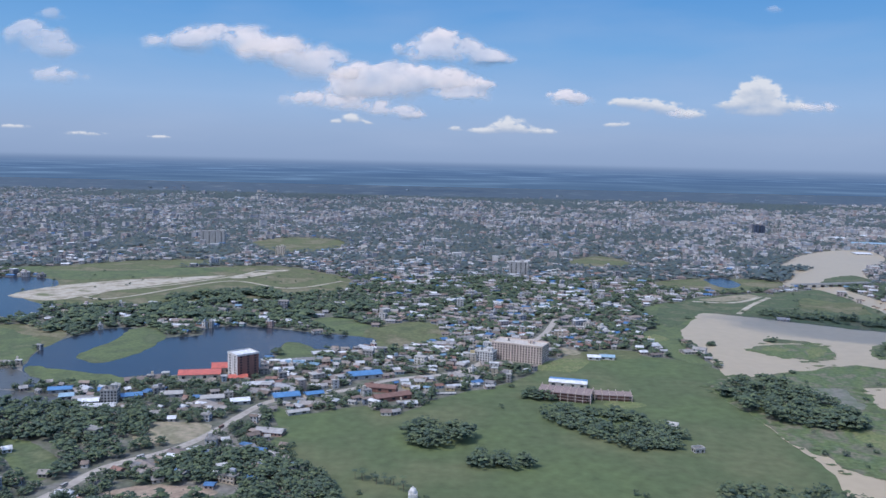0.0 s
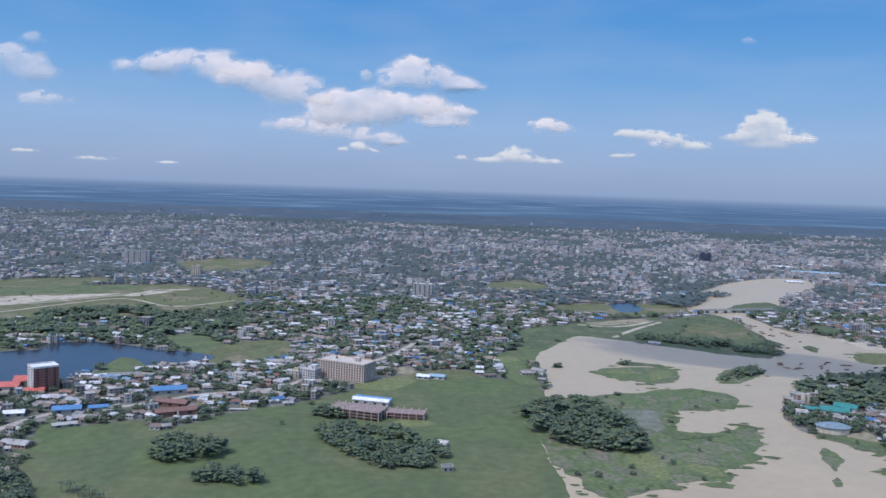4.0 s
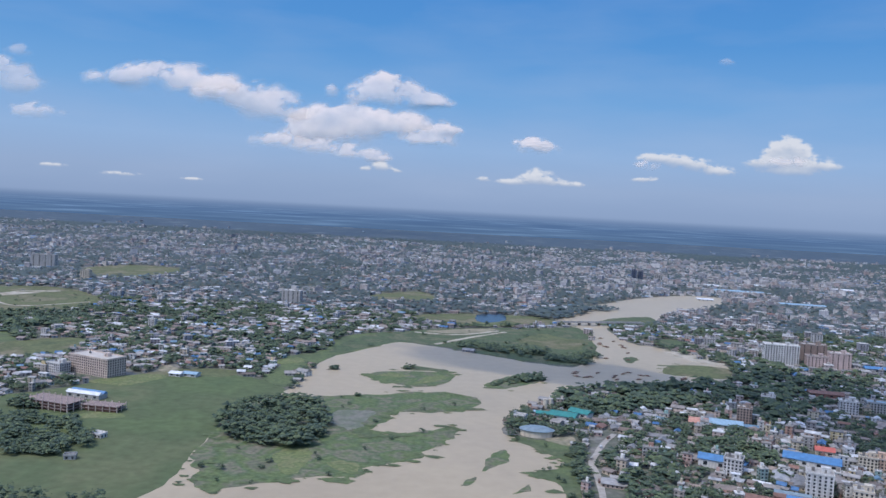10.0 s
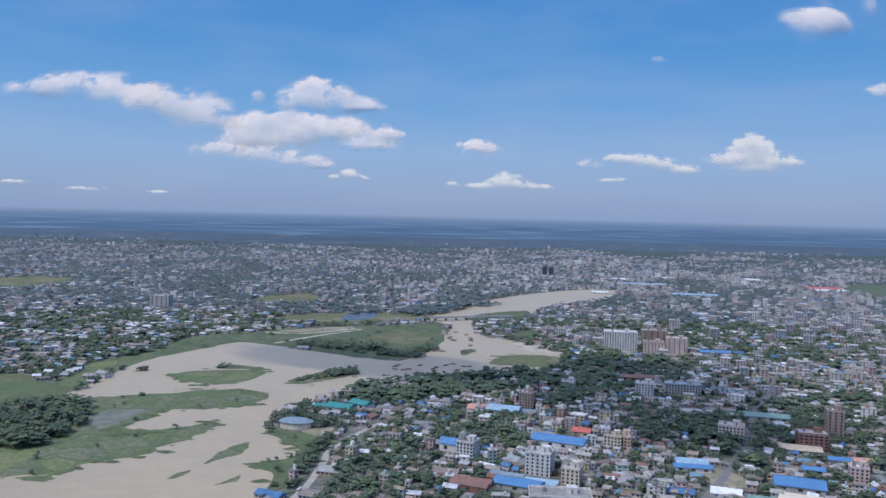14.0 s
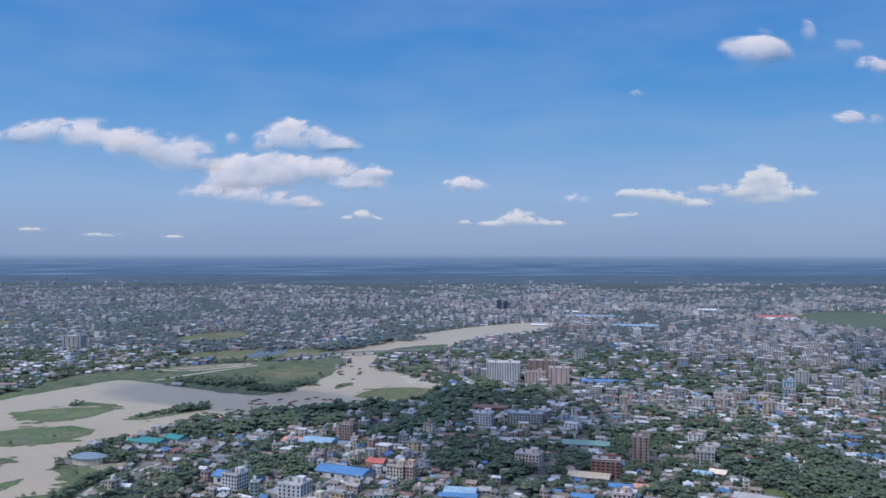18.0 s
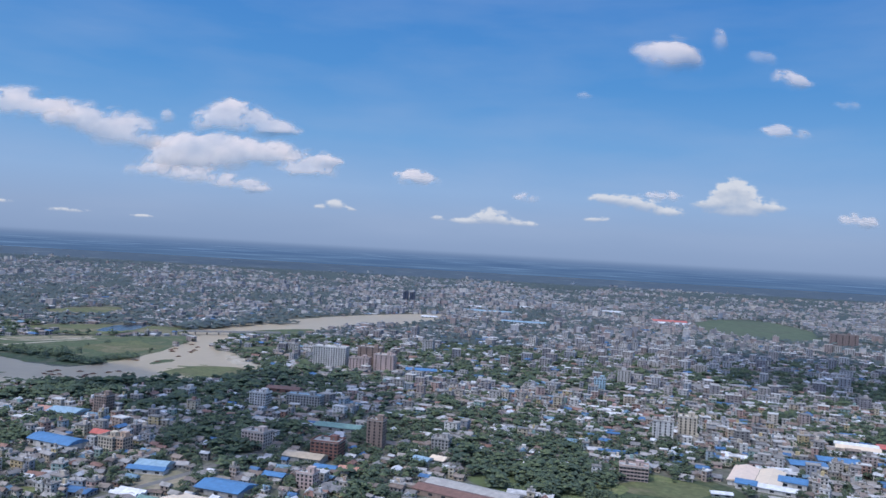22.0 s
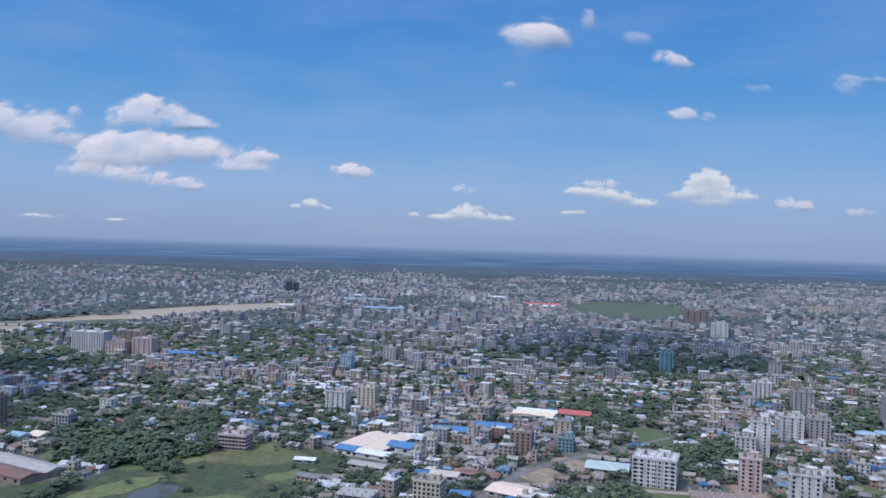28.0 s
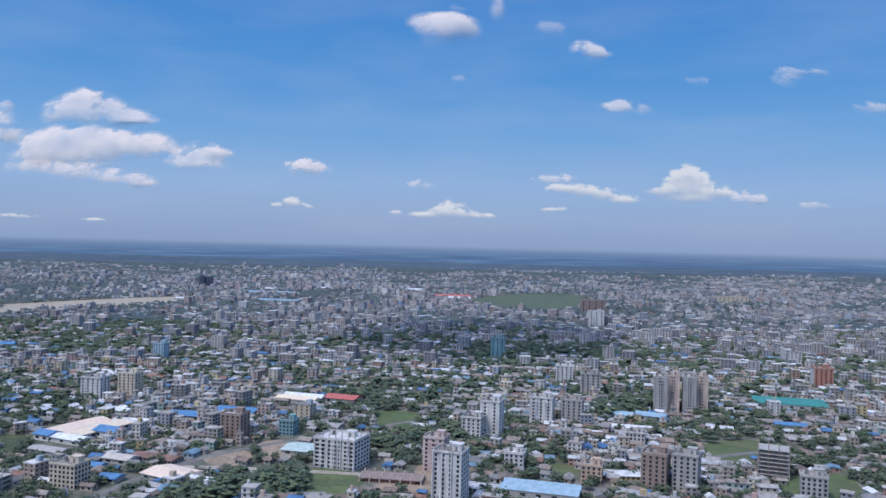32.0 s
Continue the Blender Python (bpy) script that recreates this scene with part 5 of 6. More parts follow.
WOODS = [   # outline, spacing, height factor
    ([(238, 626), (244, 686), (294, 694), (320, 638), (315, 577), (293, 562), (258, 583)], 8.0, 1.1),
    ([(-22, 520), (-18, 548), (2, 556), (24, 548), (28, 528), (8, 514)], 7.5, 1.1), ([(24, 484), (30, 500), (60, 497), (62, 485), (40, 476)], 7.0, 0.9),
    ([(82, 607), (112, 605), (140, 594), (158, 574), (173, 544), (160, 516), (130, 520), (91, 561)], 7.5, 0.8),
    ([(72, 641), (84, 651), (98, 641), (90, 623), (74, 623)], 6.0, 0.9),
    ([(451, 649), (464, 701), (476, 708), (471, 668), (479, 647), (463, 635)], 6.0, 0.9),
    ([(501, 744), (534, 805), (631, 851), (693, 875), (672, 788), (608, 766), (546, 715), (521, 709)], 7.5, 1.0),
    ([(-321, 581), (-211, 563), (-190, 497), (-208, 451), (-258, 440), (-330, 470)], 8.0, 1.0),
    ([(-190, 380), (-160, 471), (-127, 495), (-86, 475), (-59, 451), (-60, 380)], 6.5, 0.95),
    ([(-451, 821), (-453, 894), (-396, 971), (-327, 1085), (-236, 1122), (-185, 1018), (-84, 1012), (-88, 906), (-191, 912), (-261, 895), (-312, 866), (-368, 880), (-401, 826)], 9.5, 0.85),
    ([(446, 806), (456, 832), (470, 850), (478, 840), (466, 812)], 6.0, 0.5), ([(464, 836), (474, 854), (500, 860), (500, 842), (480, 826)], 6.0, 0.85), ([(358, 864), (364, 877), (372, 876), (371, 864)], 5.0, 0.8), ([(280, 834), (286, 846), (293, 840)], 5.0, 0.8),
    ([(160, 427), (177, 454), (199, 442), (221, 454), (246, 432), (238, 397), (170, 402)], 8.5, 1.1),
    ([(408, 1022), (478, 978), (538, 948), (566, 952), (584, 1020), (560, 1016), (534, 982), (492, 1030), (428, 1050)], 6.0, 0.75), ([(500, 990), (509, 1008), (520, 998), (512, 986)], 5.5, 1.2),
    ([(1790, 1847), (2012, 2009), (2300, 1901), (2109, 1738), (1939, 1570), (1789, 1583)], 15.0, 1.1),
    ([(560, 1313), (640, 1456), (700, 1519), (600, 1496), (530, 1393)], 11.0, 1.0),
    ([(960, 575), (995, 606), (1066, 618), (1046, 576), (990, 545)], 7.0, 0.9),
    ([(503, 516), (521, 567), (516, 608), (499, 607), (495, 547)], 6.0, 0.8),
    ([(1483, 681), (1554, 725), (1569, 694), (1503, 660)], 7.0, 1.0), ([(732, 652), (793, 704), (843, 665), (803, 633), (753, 627)], 8.0, 1.0),
    ([(523, 614), (540, 630), (573, 602), (567, 529), (556, 488), (509, 482)], 10.0, 0.85), ([(644, 726), (699, 852), (772, 1013), (792, 984), (768, 864), (684, 673), (654, 654)], 11.0, 0.9),
    ([(936, 626), (968, 687), (1012, 683), (1041, 658), (1051, 597), (1046, 576), (1005, 572), (963, 577)], 9.5, 0.95), ([(990, 514), (997, 529), (995, 483), (977, 462), (980, 483)], 6.5, 1.0),
    ([(1036, 527), (1046, 533), (1051, 523), (1041, 515)], 5.5, 1.0), ([(1014, 574), (1026, 572), (1041, 549), (1044, 529), (1033, 537), (1014, 551)], 6.0, 0.7),
    ([(587, 616), (603, 645), (628, 687), (648, 626), (638, 600), (612, 583)], 8.0, 0.9), ([(775, 604), (781, 666), (809, 601), (803, 551), (793, 557)], 7.5, 0.9), ([(863, 552), (879, 569), (895, 588), (899, 548), (890, 512), (880, 512)], 7.5, 0.9),
    ([(1340, 583), (1401, 626), (1411, 585), (1360, 563)], 7.0, 0.9), ([(1248, 477), (1289, 519), (1309, 489), (1279, 457)], 7.0, 0.9),
]


def fbm_wood(x, y):
    return noise.fractal((x / 38, y / 38, 6.1), 1.0, 2.0, 2)


wood_lines = [np.array(smooth_line(w[0])) for w in WOODS]
far_trees = []            # x, y, radius, detail: joined woods
for (pts, gap, tall), line in zip(WOODS, wood_lines):
    lo, hi = line.min(0), line.max(0)
    gx, gy = np.meshgrid(np.arange(lo[0], hi[0], gap), np.arange(lo[1], hi[1], gap))
    gx, gy = (g.ravel() + rng.uniform(-0.45, 0.45, g.size) * gap for g in (gx, gy))
    ok = inside(line, gx, gy)
    for hole in CLEARINGS:
        ok &= ~inside(np.array(hole, float), gx, gy)
    if len(gx) > 420:                          # clearings
        ok &= np.array([fbm_wood(x, y) < (0.10 if gap > 9 else 0.28) for x, y in zip(gx, gy)])
    for x, y in zip(gx[ok], gy[ok]):
        if gap < 9 and noise.noise((x / 11, y / 11, 4.4)) > 0.36:
            continue
        if any(np.min((road[:, 0] - x) ** 2 + (road[:, 1] - y) ** 2) < (half + gap * 0.45) ** 2 for road, half in lines):
            continue
        far_trees.append((x, y, min(gap, 7.5 if y < 720 else 9.5) * K * rng.uniform(0.42, 1.05) * min(1.0, tall + 0.1), tall))

# lone shrubs on the spit, the marsh and the open plots
for outline, count, size in ((PENINSULA, 26, 3.0), (MARSH, 30, 2.0), (NEAR_FIELD, 22, 2.4), (AIRFIELD, 40, 2.2), (FIELD, 9, 1.8), (SHORE, 14, 1.8)):
    o = np.array(outline, float)
    for i in range(count * 3):
        x, y = rng.uniform(o[:, 0].min(), o[:, 0].max()), rng.uniform(o[:, 1].min(), o[:, 1].max())
        if count and inside(o, np.array([x]), np.array([y]))[0]:
            far_trees.append((x, y, size * rng.uniform(0.5, 1.3), 0.62))
            count -= 1

# ---- the city: small buildings and the trees between them ----
TOWN_BLOCK = [np.array(b) for b in blocked]


def fbm(x, y, s):
    return noise.fractal((x / s, y / s, 2.2), 1.0, 2.0, 3)


def density(x, y):
    """Share of plots that are built on, and how tall they grow."""
    n = fbm(x, y, 140)
    if y < 640 and x < 260:
        return (0.40 if y > 560 else 0.30) + 0.3 * n, 1.2
    if x < 260 and y < 820:
        return 0.60 + 0.35 * n, 1.5
    if x < 560 and y < 1120:
        return (0.54 if x > -90 else 0.17) + 0.38 * n, 1.4
    if y < 1500 and x < 640:
        return 0.42 + 0.45 * n, 1.6
    if y < 660 and x < 590:
        return 0.30 + 0.4 * n, 1.3
    if y < 640:
        return 0.57 + 0.5 * n, 1.4 + 1.5 * n
    if y < 900:
        return 0.60 + 0.5 * n, 1.8 + 1.8 * n
    if y < 1500 and x < 800:
        return 0.42 + 0.5 * n, 1.3 + 1.4 * n
    if y < 1500:
        return 0.52 + 0.6 * n, 1.8 + 2.4 * n
    if y < 2300 and x < 520:
        return 0.31 + 0.55 * n, 1.9
    if y < 3300:
        return 0.46 + 0.75 * n - max(0.0, (y - 2700) / 2800), 2.1 + 2.4 * n
    return 0.34 + 0.8 * fbm(x, y, 320) - max(0.0, (y - 3300) / 1800), 2.2


def free_of(x, y):
    if y < 2300 and any(math.hypot(x - a, y - b) < r for a, b, r in taken if abs(x - a) < 70 and abs(y - b) < 70):
        return False
    for line, half in lines:
        if y > 1250 and line[-1][1] < 1300 or y > 2560:
            continue
        if np.min((line[:, 0] - x) ** 2 + (line[:, 1] - y) ** 2) < (half + 3) ** 2:
            return False
    return True


bands = [(395, 640, 8.2), (640, 900, 9.6), (900, 1500, 12.0), (1500, 2500, 14.5), (2500, 4100, 18.5), (4100, 5300, 40.0)]
spots = []
for y0, y1, cell in bands:
    gy, gx = np.meshgrid(np.arange(y0, y1, cell), np.arange(-0.6 * y1 - 80, 1380 + 0.66 * y1, cell), indexing="ij")
    gx, gy = gx.ravel() + rng.uniform(-0.3, 0.3, gx.size) * cell, gy.ravel() + rng.uniform(-0.3, 0.3, gy.size) * cell
    keep = (gx > -0.6 * gy - 70) & (gx < 1370 + 0.66 * gy)
    for line in TOWN_BLOCK if y0 < 4000 else TOWN_BLOCK[1:]:
        keep &= ~inside(line, gx, gy)
    wooded = np.zeros(gx.shape, bool)
    for line in wood_lines:
        wooded |= inside(line, gx, gy)
    spots += [(x, y, cell, w) for x, y, w in zip(gx[keep], gy[keep], wooded[keep])]

city = {k: Bag() for k in ("wall", "roof", "tin", "window", "far_wall", "far_roof", "far_tin")}
houses = []
HOUSE_LIMIT = 205
for x, y, cell, wooded in spots:
    share, floors = density(x, y)
    if not free_of(x, y):
        continue
    roll = rng.uniform()
    built = roll < share * ((0.42 if fbm_wood(x, y) < 0.1 else 1.05) if wooded else 1.0)
    if not built:
        if y > 4050:
            continue
        if not wooded:
            far_trees.append((x, y, min(cell, 22) * K * rng.uniform(0.3, 0.55), 0.9))
            if cell < 14:
                far_trees.append((x + rng.uniform(-0.5, 0.5) * cell, y + rng.uniform(-0.5, 0.5) * cell, cell * K * rng.uniform(0.25, 0.42), 0.8))
        continue
    rot = radians(-20 + rng.normal(0, 9) + (90 if rng.uniform() < 0.3 else 0)) if x > 300 else radians(rng.uniform(-40, 40))
    size = min(cell, 18) * K * rng.uniform(0.45, 1.0)
    w, d = size * rng.uniform(0.75, 1.35), size * rng.uniform(0.55, 1.0)
    k = int(np.clip(rng.gamma(2.2, max(0.4, floors) / 2.2), 1, 11)) if rng.uniform() > 0.12 else 1
    k = min(k, int(1.5 + 0.55 * min(w, d)))
    if cell > 11 and x > 900 and rng.uniform() < 0.06:      # a mid-rise block
        w, d, k = rng.uniform(9, 14), rng.uniform(8, 11), int(rng.integers(3, 8))
    tin = k == 1 or (k == 2 and rng.uniform() < 0.4)
    if y < 1500 and rng.uniform() < 0.07:      # a long low shed
        w, d, k, tin = rng.uniform(14, 26), rng.uniform(7, 11), 1, True
    if cell > 17:
        k = max(k, 2)
    if cell > 13:
        k = min(k, 9)
        tin = tin and rng.uniform() < 0.5
    if y < 500 and len(houses) < HOUSE_LIMIT:
        houses.append((x, y, w, d, k, rot, tin))
        continue
    X, Y, H = x * K, y * K, k * STOREY
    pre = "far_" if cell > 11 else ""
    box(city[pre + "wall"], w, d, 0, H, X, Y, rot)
    if tin:
        gable(city[pre + "tin"], w, d, H, rng.uniform(0.9, 1.8), X, Y, rot)
    else:
        box(city[pre + "roof"], w + 0.5, d + 0.5, H, H + 0.5, X, Y, rot)
        if rng.uniform() < 0.6:
            box(city[pre + "wall"], w * 0.32, d * 0.34, H + 0.5, H + 2.8, X, Y, rot, ox=w * rng.uniform(-0.3, 0.3), oy=d * rng.uniform(-0.2, 0.3))
        if cell < 9.5:                         # tanks and bare column stubs
            if rng.uniform() < 0.5:
                box(city["roof"], 1.2, 1.2, H + 0.5, H + 1.9, X, Y, rot, ox=w * rng.uniform(-0.35, 0.35), oy=d * rng.uniform(-0.35, 0.35))
            if rng.uniform() < 0.3:
                for ux in (-0.42, 0, 0.42):
                    for uy in (-0.42, 0.42):
                        box(city["roof"], 0.3, 0.3, H + 0.5, H + 1.7, X, Y, rot, ox=w * ux, oy=d * uy)
        if cell < 13 and k > 1:
            for f in range(1, k):
                box(city[pre + "roof"], w + 0.5, d + 0.5, f * STOREY - 0.08, f * STOREY + 0.08, X, Y, rot)
    if cell < 13:
        gap = 2.3 if cell < 9 else 2.9
        for sx, sy, sz, turn in window_spots(w, d, k, gap):
            hw, hh, out_by = (0.55, 0.52, 0.05)
            c, s = math.cos(turn), math.sin(turn)
            q = [(sx + c * u + s * out_by, sy + s * u - c * out_by, sz + v) for u, v in ((-hw, -hh), (hw, -hh), (hw, hh), (-hw, hh))]
            city["window"].add(place(q, X, Y, rot), [(0, 1, 2, 3)])
    if rng.uniform() < (0.55 if cell < 15 else 0.35):
        far_trees.append((x + rng.uniform(-0.6, 0.6) * cell, y + rng.uniform(-0.6, 0.6) * cell, cell * K * rng.uniform(0.2, 0.34), 0.75))

for key, name, label, cat in (("wall", "city_houses", "crowded pale concrete houses of the city", "houses"), ("roof", "city_flat_roofs", "flat grey concrete roofs of the city", "roofs"),
                              ("tin", "city_tin_roofs", "rusty, silver and blue tin roofs of the city", "roofs"), ("window", "city_windows", "dark small windows of the city houses", "windows"),
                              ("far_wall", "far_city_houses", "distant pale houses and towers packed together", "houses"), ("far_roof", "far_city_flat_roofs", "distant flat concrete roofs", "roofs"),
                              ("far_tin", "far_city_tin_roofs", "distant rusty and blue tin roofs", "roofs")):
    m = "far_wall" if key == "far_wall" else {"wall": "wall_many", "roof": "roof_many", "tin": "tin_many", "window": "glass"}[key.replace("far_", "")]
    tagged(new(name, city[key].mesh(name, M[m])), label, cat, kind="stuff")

for x, y, w, d, k, rot, tin in houses:
    r = root("tin_house" if tin else "house", x, y, math.degrees(rot), "small house under a weathered tin roof" if tin else "plain concrete house with a flat roof", "house", "small houses near the river" if x < 520 else "city houses")
    H = k * STOREY
    b = Bag()
    box(b, w, d, 0, H)
    part("wall", b, M["wall"], r)
    b = Bag()
    if tin:
        gable(b, w, d, H, rng.uniform(0.9, 1.8))
        part("roof", b, M["tin"], r)
    else:
        box(b, w + 0.6, d + 0.6, H, H + 0.25)
        part("roof_slab", b, M["roof"], r)
        b = Bag()
        parapet(b, w + 0.3, d + 0.3, H + 0.25)
        part("parapet", b, M["wall"], r)
        b = Bag()
        box(b, w * 0.32, d * 0.34, H + 0.25, H + 2.8, ox=w * 0.2, oy=d * 0.15)
        part("stair_head", b, M["wall"], r)
    for f in range(k):
        b = Bag()
        for sx, sy, sz, turn in window_spots(w, d, 1, 2.3, f * STOREY):
            t = place([(0.55 * a, -0.05 + 0.05 * c, sz + 0.52 * e) for a in (-1, 1) for c in (0, 1) for e in (-1, 1)], sx, sy, turn)
            b.add(t, [(0, 1, 3, 2), (4, 6, 7, 5), (0, 4, 5, 1), (2, 3, 7, 6), (0, 2, 6, 4), (1, 5, 7, 3)])
        part("window_row", b, M["glass"], r)
        if f and not tin:
            b = Bag()
            box(b, w + 0.5, d + 0.5, f * STOREY - 0.08, f * STOREY + 0.08)
            part("ledge", b, M["wall"], r)

# trees: the nearest are things, the rest joined woods
far_trees.sort(key=lambda t: t[1])
singles = [t for t in far_trees if t[1] < 520 and t[2] > 1.9][:280]
chosen = {id(t) for t in singles}
for x, y, r, tall in singles:
    thing_tree(x, y, float(np.clip(r / 4.0, 0.55, 1.2)))
woods = {"near": Bag(), "mid": Bag(), "far": Bag()}
for t in far_trees:
    if id(t) in chosen:
        continue
    x, y, r, tall = t
    h = (3.4 + 0.75 * r) * tall * rng.uniform(0.75, 1.2)
    if y < 720:
        crown_clumps(woods["near"], x * K, y * K, h * 0.3, r * 1.12, h * 0.7, 34 if y < 560 else 24, (TUFT_V, TUFT_F), 0.5, 0.24 if y < 560 else 0.28)
        for q in range(12):
            a, u = rng.uniform(0, 2 * math.pi), rng.uniform(0.1, 1.0)
            c = np.array((x * K + r * 1.02 * math.cos(a) * math.sqrt(1.05 - u * u * 0.8), y * K + r * 1.02 * math.sin(a) * math.sqrt(1.05 - u * u * 0.8), h * (0.3 + 0.72 * u)))
            woods["near"].add(c + rng.uniform(-0.6, 0.6, (3, 3)), [(0, 1, 2)])
    elif y < 1300:
        crown_clumps(woods["mid"], x * K, y * K, h * 0.3, r * 1.1, h * 0.7, 11, (TUFT_V, TUFT_F), 0.4, 0.44)
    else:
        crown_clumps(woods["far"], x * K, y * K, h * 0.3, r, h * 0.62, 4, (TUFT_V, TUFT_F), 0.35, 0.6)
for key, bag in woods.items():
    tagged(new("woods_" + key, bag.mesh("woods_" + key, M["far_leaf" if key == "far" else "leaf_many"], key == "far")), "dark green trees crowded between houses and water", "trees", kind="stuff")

# ---- clouds ----


def cloud_mat(name):
    """Soft white vapour: its shading normal is leaned towards the sun so that undersides stay bright; it is as dense as
    its "cover" attribute says.
    """
    m = bpy.data.materials.new(name)
    m.use_nodes = True
    n, link = m.node_tree.nodes, m.node_tree.links.new
    p = n["Principled BSDF"]
    p.inputs["Base Color"].default_value = (0.58, 0.53, 0.48, 1)
    p.inputs["Roughness"].default_value, p.inputs["Specular IOR Level"].default_value = 1.0, 0.0
    geo = n.new("ShaderNodeNewGeometry")
    half = n.new("ShaderNodeVectorMath")
    half.operation = "SCALE"
    half.inputs["Scale"].default_value = 0.36
    link(geo.outputs["Normal"], half.inputs[0])
    lean = n.new("ShaderNodeVectorMath")
    lean.inputs[1].default_value = to_sun * 0.75
    link(half.outputs[0], lean.inputs[0])
    unit = n.new("ShaderNodeVectorMath")
    unit.operation = "NORMALIZE"
    link(lean.outputs[0], unit.inputs[0])
    link(unit.outputs[0], p.inputs["Normal"])
    dense = n.new("ShaderNodeAttribute")
    dense.attribute_name = "cover"
    nz = n.new("ShaderNodeTexNoise")
    nz.inputs["Scale"].default_value, nz.inputs["Detail"].default_value = 1 / 110, 3
    link(geo.outputs["Position"], nz.inputs["Vector"])
    ragged = n.new("ShaderNodeMapRange")
    ragged.inputs["From Min"].default_value, ragged.inputs["From Max"].default_value = 0.3, 0.7
    ragged.inputs["To Min"].default_value, ragged.inputs["To Max"].default_value = 0.75, 1.2
    link(nz.outputs[0], ragged.inputs["Value"])
    mul = n.new("ShaderNodeMath")
    mul.operation, mul.use_clamp = "MULTIPLY", True
    link(dense.outputs["Fac"], mul.inputs[0])
    link(ragged.outputs[0], mul.inputs[1])
    link(mul.outputs[0], p.inputs["Alpha"])
    return m


CLOUD = cloud_mat("cloud_vapour")


def cloud(label, lobes, depth, thick=1.0, dense=1.0, seed=0.0):
    """A cumulus: a shallow puffed sheet facing the camera, leaned back to catch the sun; it clears towards the rim, and
    towards the base in place of haze; lobes are x, z, half width, half height in metres.
    """
    lob = np.array(lobes, float) * (1, 1, 0.92, 1.3)
    cx, cz = lob[:, 0].mean(), lob[:, 1].mean()
    x0, x1 = (lob[:, 0] - 2.0 * lob[:, 2]).min(), (lob[:, 0] + 2.0 * lob[:, 2]).max()
    z0, z1 = (lob[:, 1] - 2.0 * lob[:, 3]).min(), (lob[:, 1] + 2.0 * lob[:, 3]).max()
    step = max(7.0, (x1 - x0) / 260, (z1 - z0) / 90) * (1.0 if depth > 3500 else 0.5)
    xs, zs = np.arange(x0, x1 + step, step), np.arange(z0, z1 + step, step)
    scale = 0.75 * lob[:, 3].mean() + 18
    F, D = np.zeros((len(zs), len(xs))), np.zeros((len(zs), len(xs)))
    for j, z in enumerate(zs):
        for i, x in enumerate(xs):
            dx, dz = (x - lob[:, 0]) / lob[:, 2], (z - lob[:, 1]) / lob[:, 3]
            dz = np.where(dz < 0, dz * 1.1, dz)
            e = np.exp(-1.1 * (dx * dx + dz * dz))
            b = e.sum()
            under = float((e * np.clip(dz + 0.9, 0.0, 1.3)).sum() / max(b, 1e-6)) / 1.3   # 0 at the base, 1 at the top
            b = b / (1 + 0.45 * b)
            g = b + 0.62 * min(1.0, 2.2 * b) * noise.fractal((x / scale / 1.7, z / scale / 1.2, seed), 0.9, 2.1, 5) - 0.15
            F[j, i] = max(b - 0.04, 0.0)
            crisp = 0.46 + 0.42 * (1 - under)
            s = min(max(g / crisp, 0.0), 1.0)
            D[j, i] = s * s * (3 - 2 * s) * dense * (0.22 + 0.70 * under)
    T = lob[:, 3].mean() * 0.75 * thick
    idx, verts, dens, faces = {}, [], [], []

    def vert(j, i, side):
        g = max(F[j, i], 0.0)
        key = (j, i, side if g > 0 else 0)
        if key not in idx:
            idx[key] = len(verts)
            verts.append((xs[i] - cx, (-1 if side > 0 else 0.6) * T * 1.3 * g + 0.55 * (zs[j] - cz), zs[j] - cz))
            dens.append(D[j, i] if side > 0 else 0.15 * D[j, i])
        return idx[key]

    for j in range(len(zs) - 1):
        for i in range(len(xs) - 1):
            if (F[j:j + 2, i:i + 2] > 0).any():
                for side in (1, -1):
                    q = [vert(j, i, side), vert(j, i + 1, side), vert(j + 1, i + 1, side), vert(j + 1, i, side)]
                    if len(set(q)) > 2:
                        faces.append(q if side > 0 else q[::-1])
    me = bpy.data.meshes.new("cloud")
    me.from_pydata(verts, [], faces)
    me.attributes.new("cover", "FLOAT", "POINT").data.foreach_set("value", dens)
    me.materials.append(CLOUD)
    me.shade_smooth()
    r = new("cloud", me)
    r.location = (cx, depth, cz)
    return tagged(r, label, "cloud", "fair-weather clouds")


cloud("white hazy western end of a long cloud bank", [(-1022, 577, 110, 30), (-895, 592, 125, 45), (-726, 573, 120, 48), (-609, 555, 95, 42)], 3100, dense=0.9, seed=1.0)
cloud("long sloping streak of a white cloud bank", [(-848, 634, 110, 48), (-732, 621, 130, 60), (-603, 584, 130, 60), (-474, 543, 115, 50)], 3750, dense=0.95, seed=1.7)
cloud("bright rounded white cloud head above the bank", [(-9, 633, 100, 60), (85, 591, 140, 44), (-96, 592, 84, 40), (190, 571, 85, 19)], 3392, dense=1.0, seed=2.0)
cloud("broad white cloud bank with a pale grey underside", [(-360, 592, 120, 50), (-187, 573, 155, 60), (-474, 555, 112, 50), (-15, 554, 165, 54), (-301, 511, 195, 58), (-502, 492, 165, 48)], 4182, dense=1.0, seed=3.3)
cloud("grey-white eastern end of the cloud bank", [(98, 585, 160, 62), (198, 610, 90, 30), (65, 534, 160, 28)], 4880, dense=0.95, seed=4.0)
cloud("low ragged grey-white fringe under the bank", [(-841, 500, 155, 42), (-572, 479, 160, 40), (-337, 444, 145, 38), (-202, 417, 90, 22)], 4860, dense=0.85, seed=5.0)
cloud("tiny white puff of cloud", [(-187, 567, 34, 26)], 3107, dense=0.6, seed=2.6)
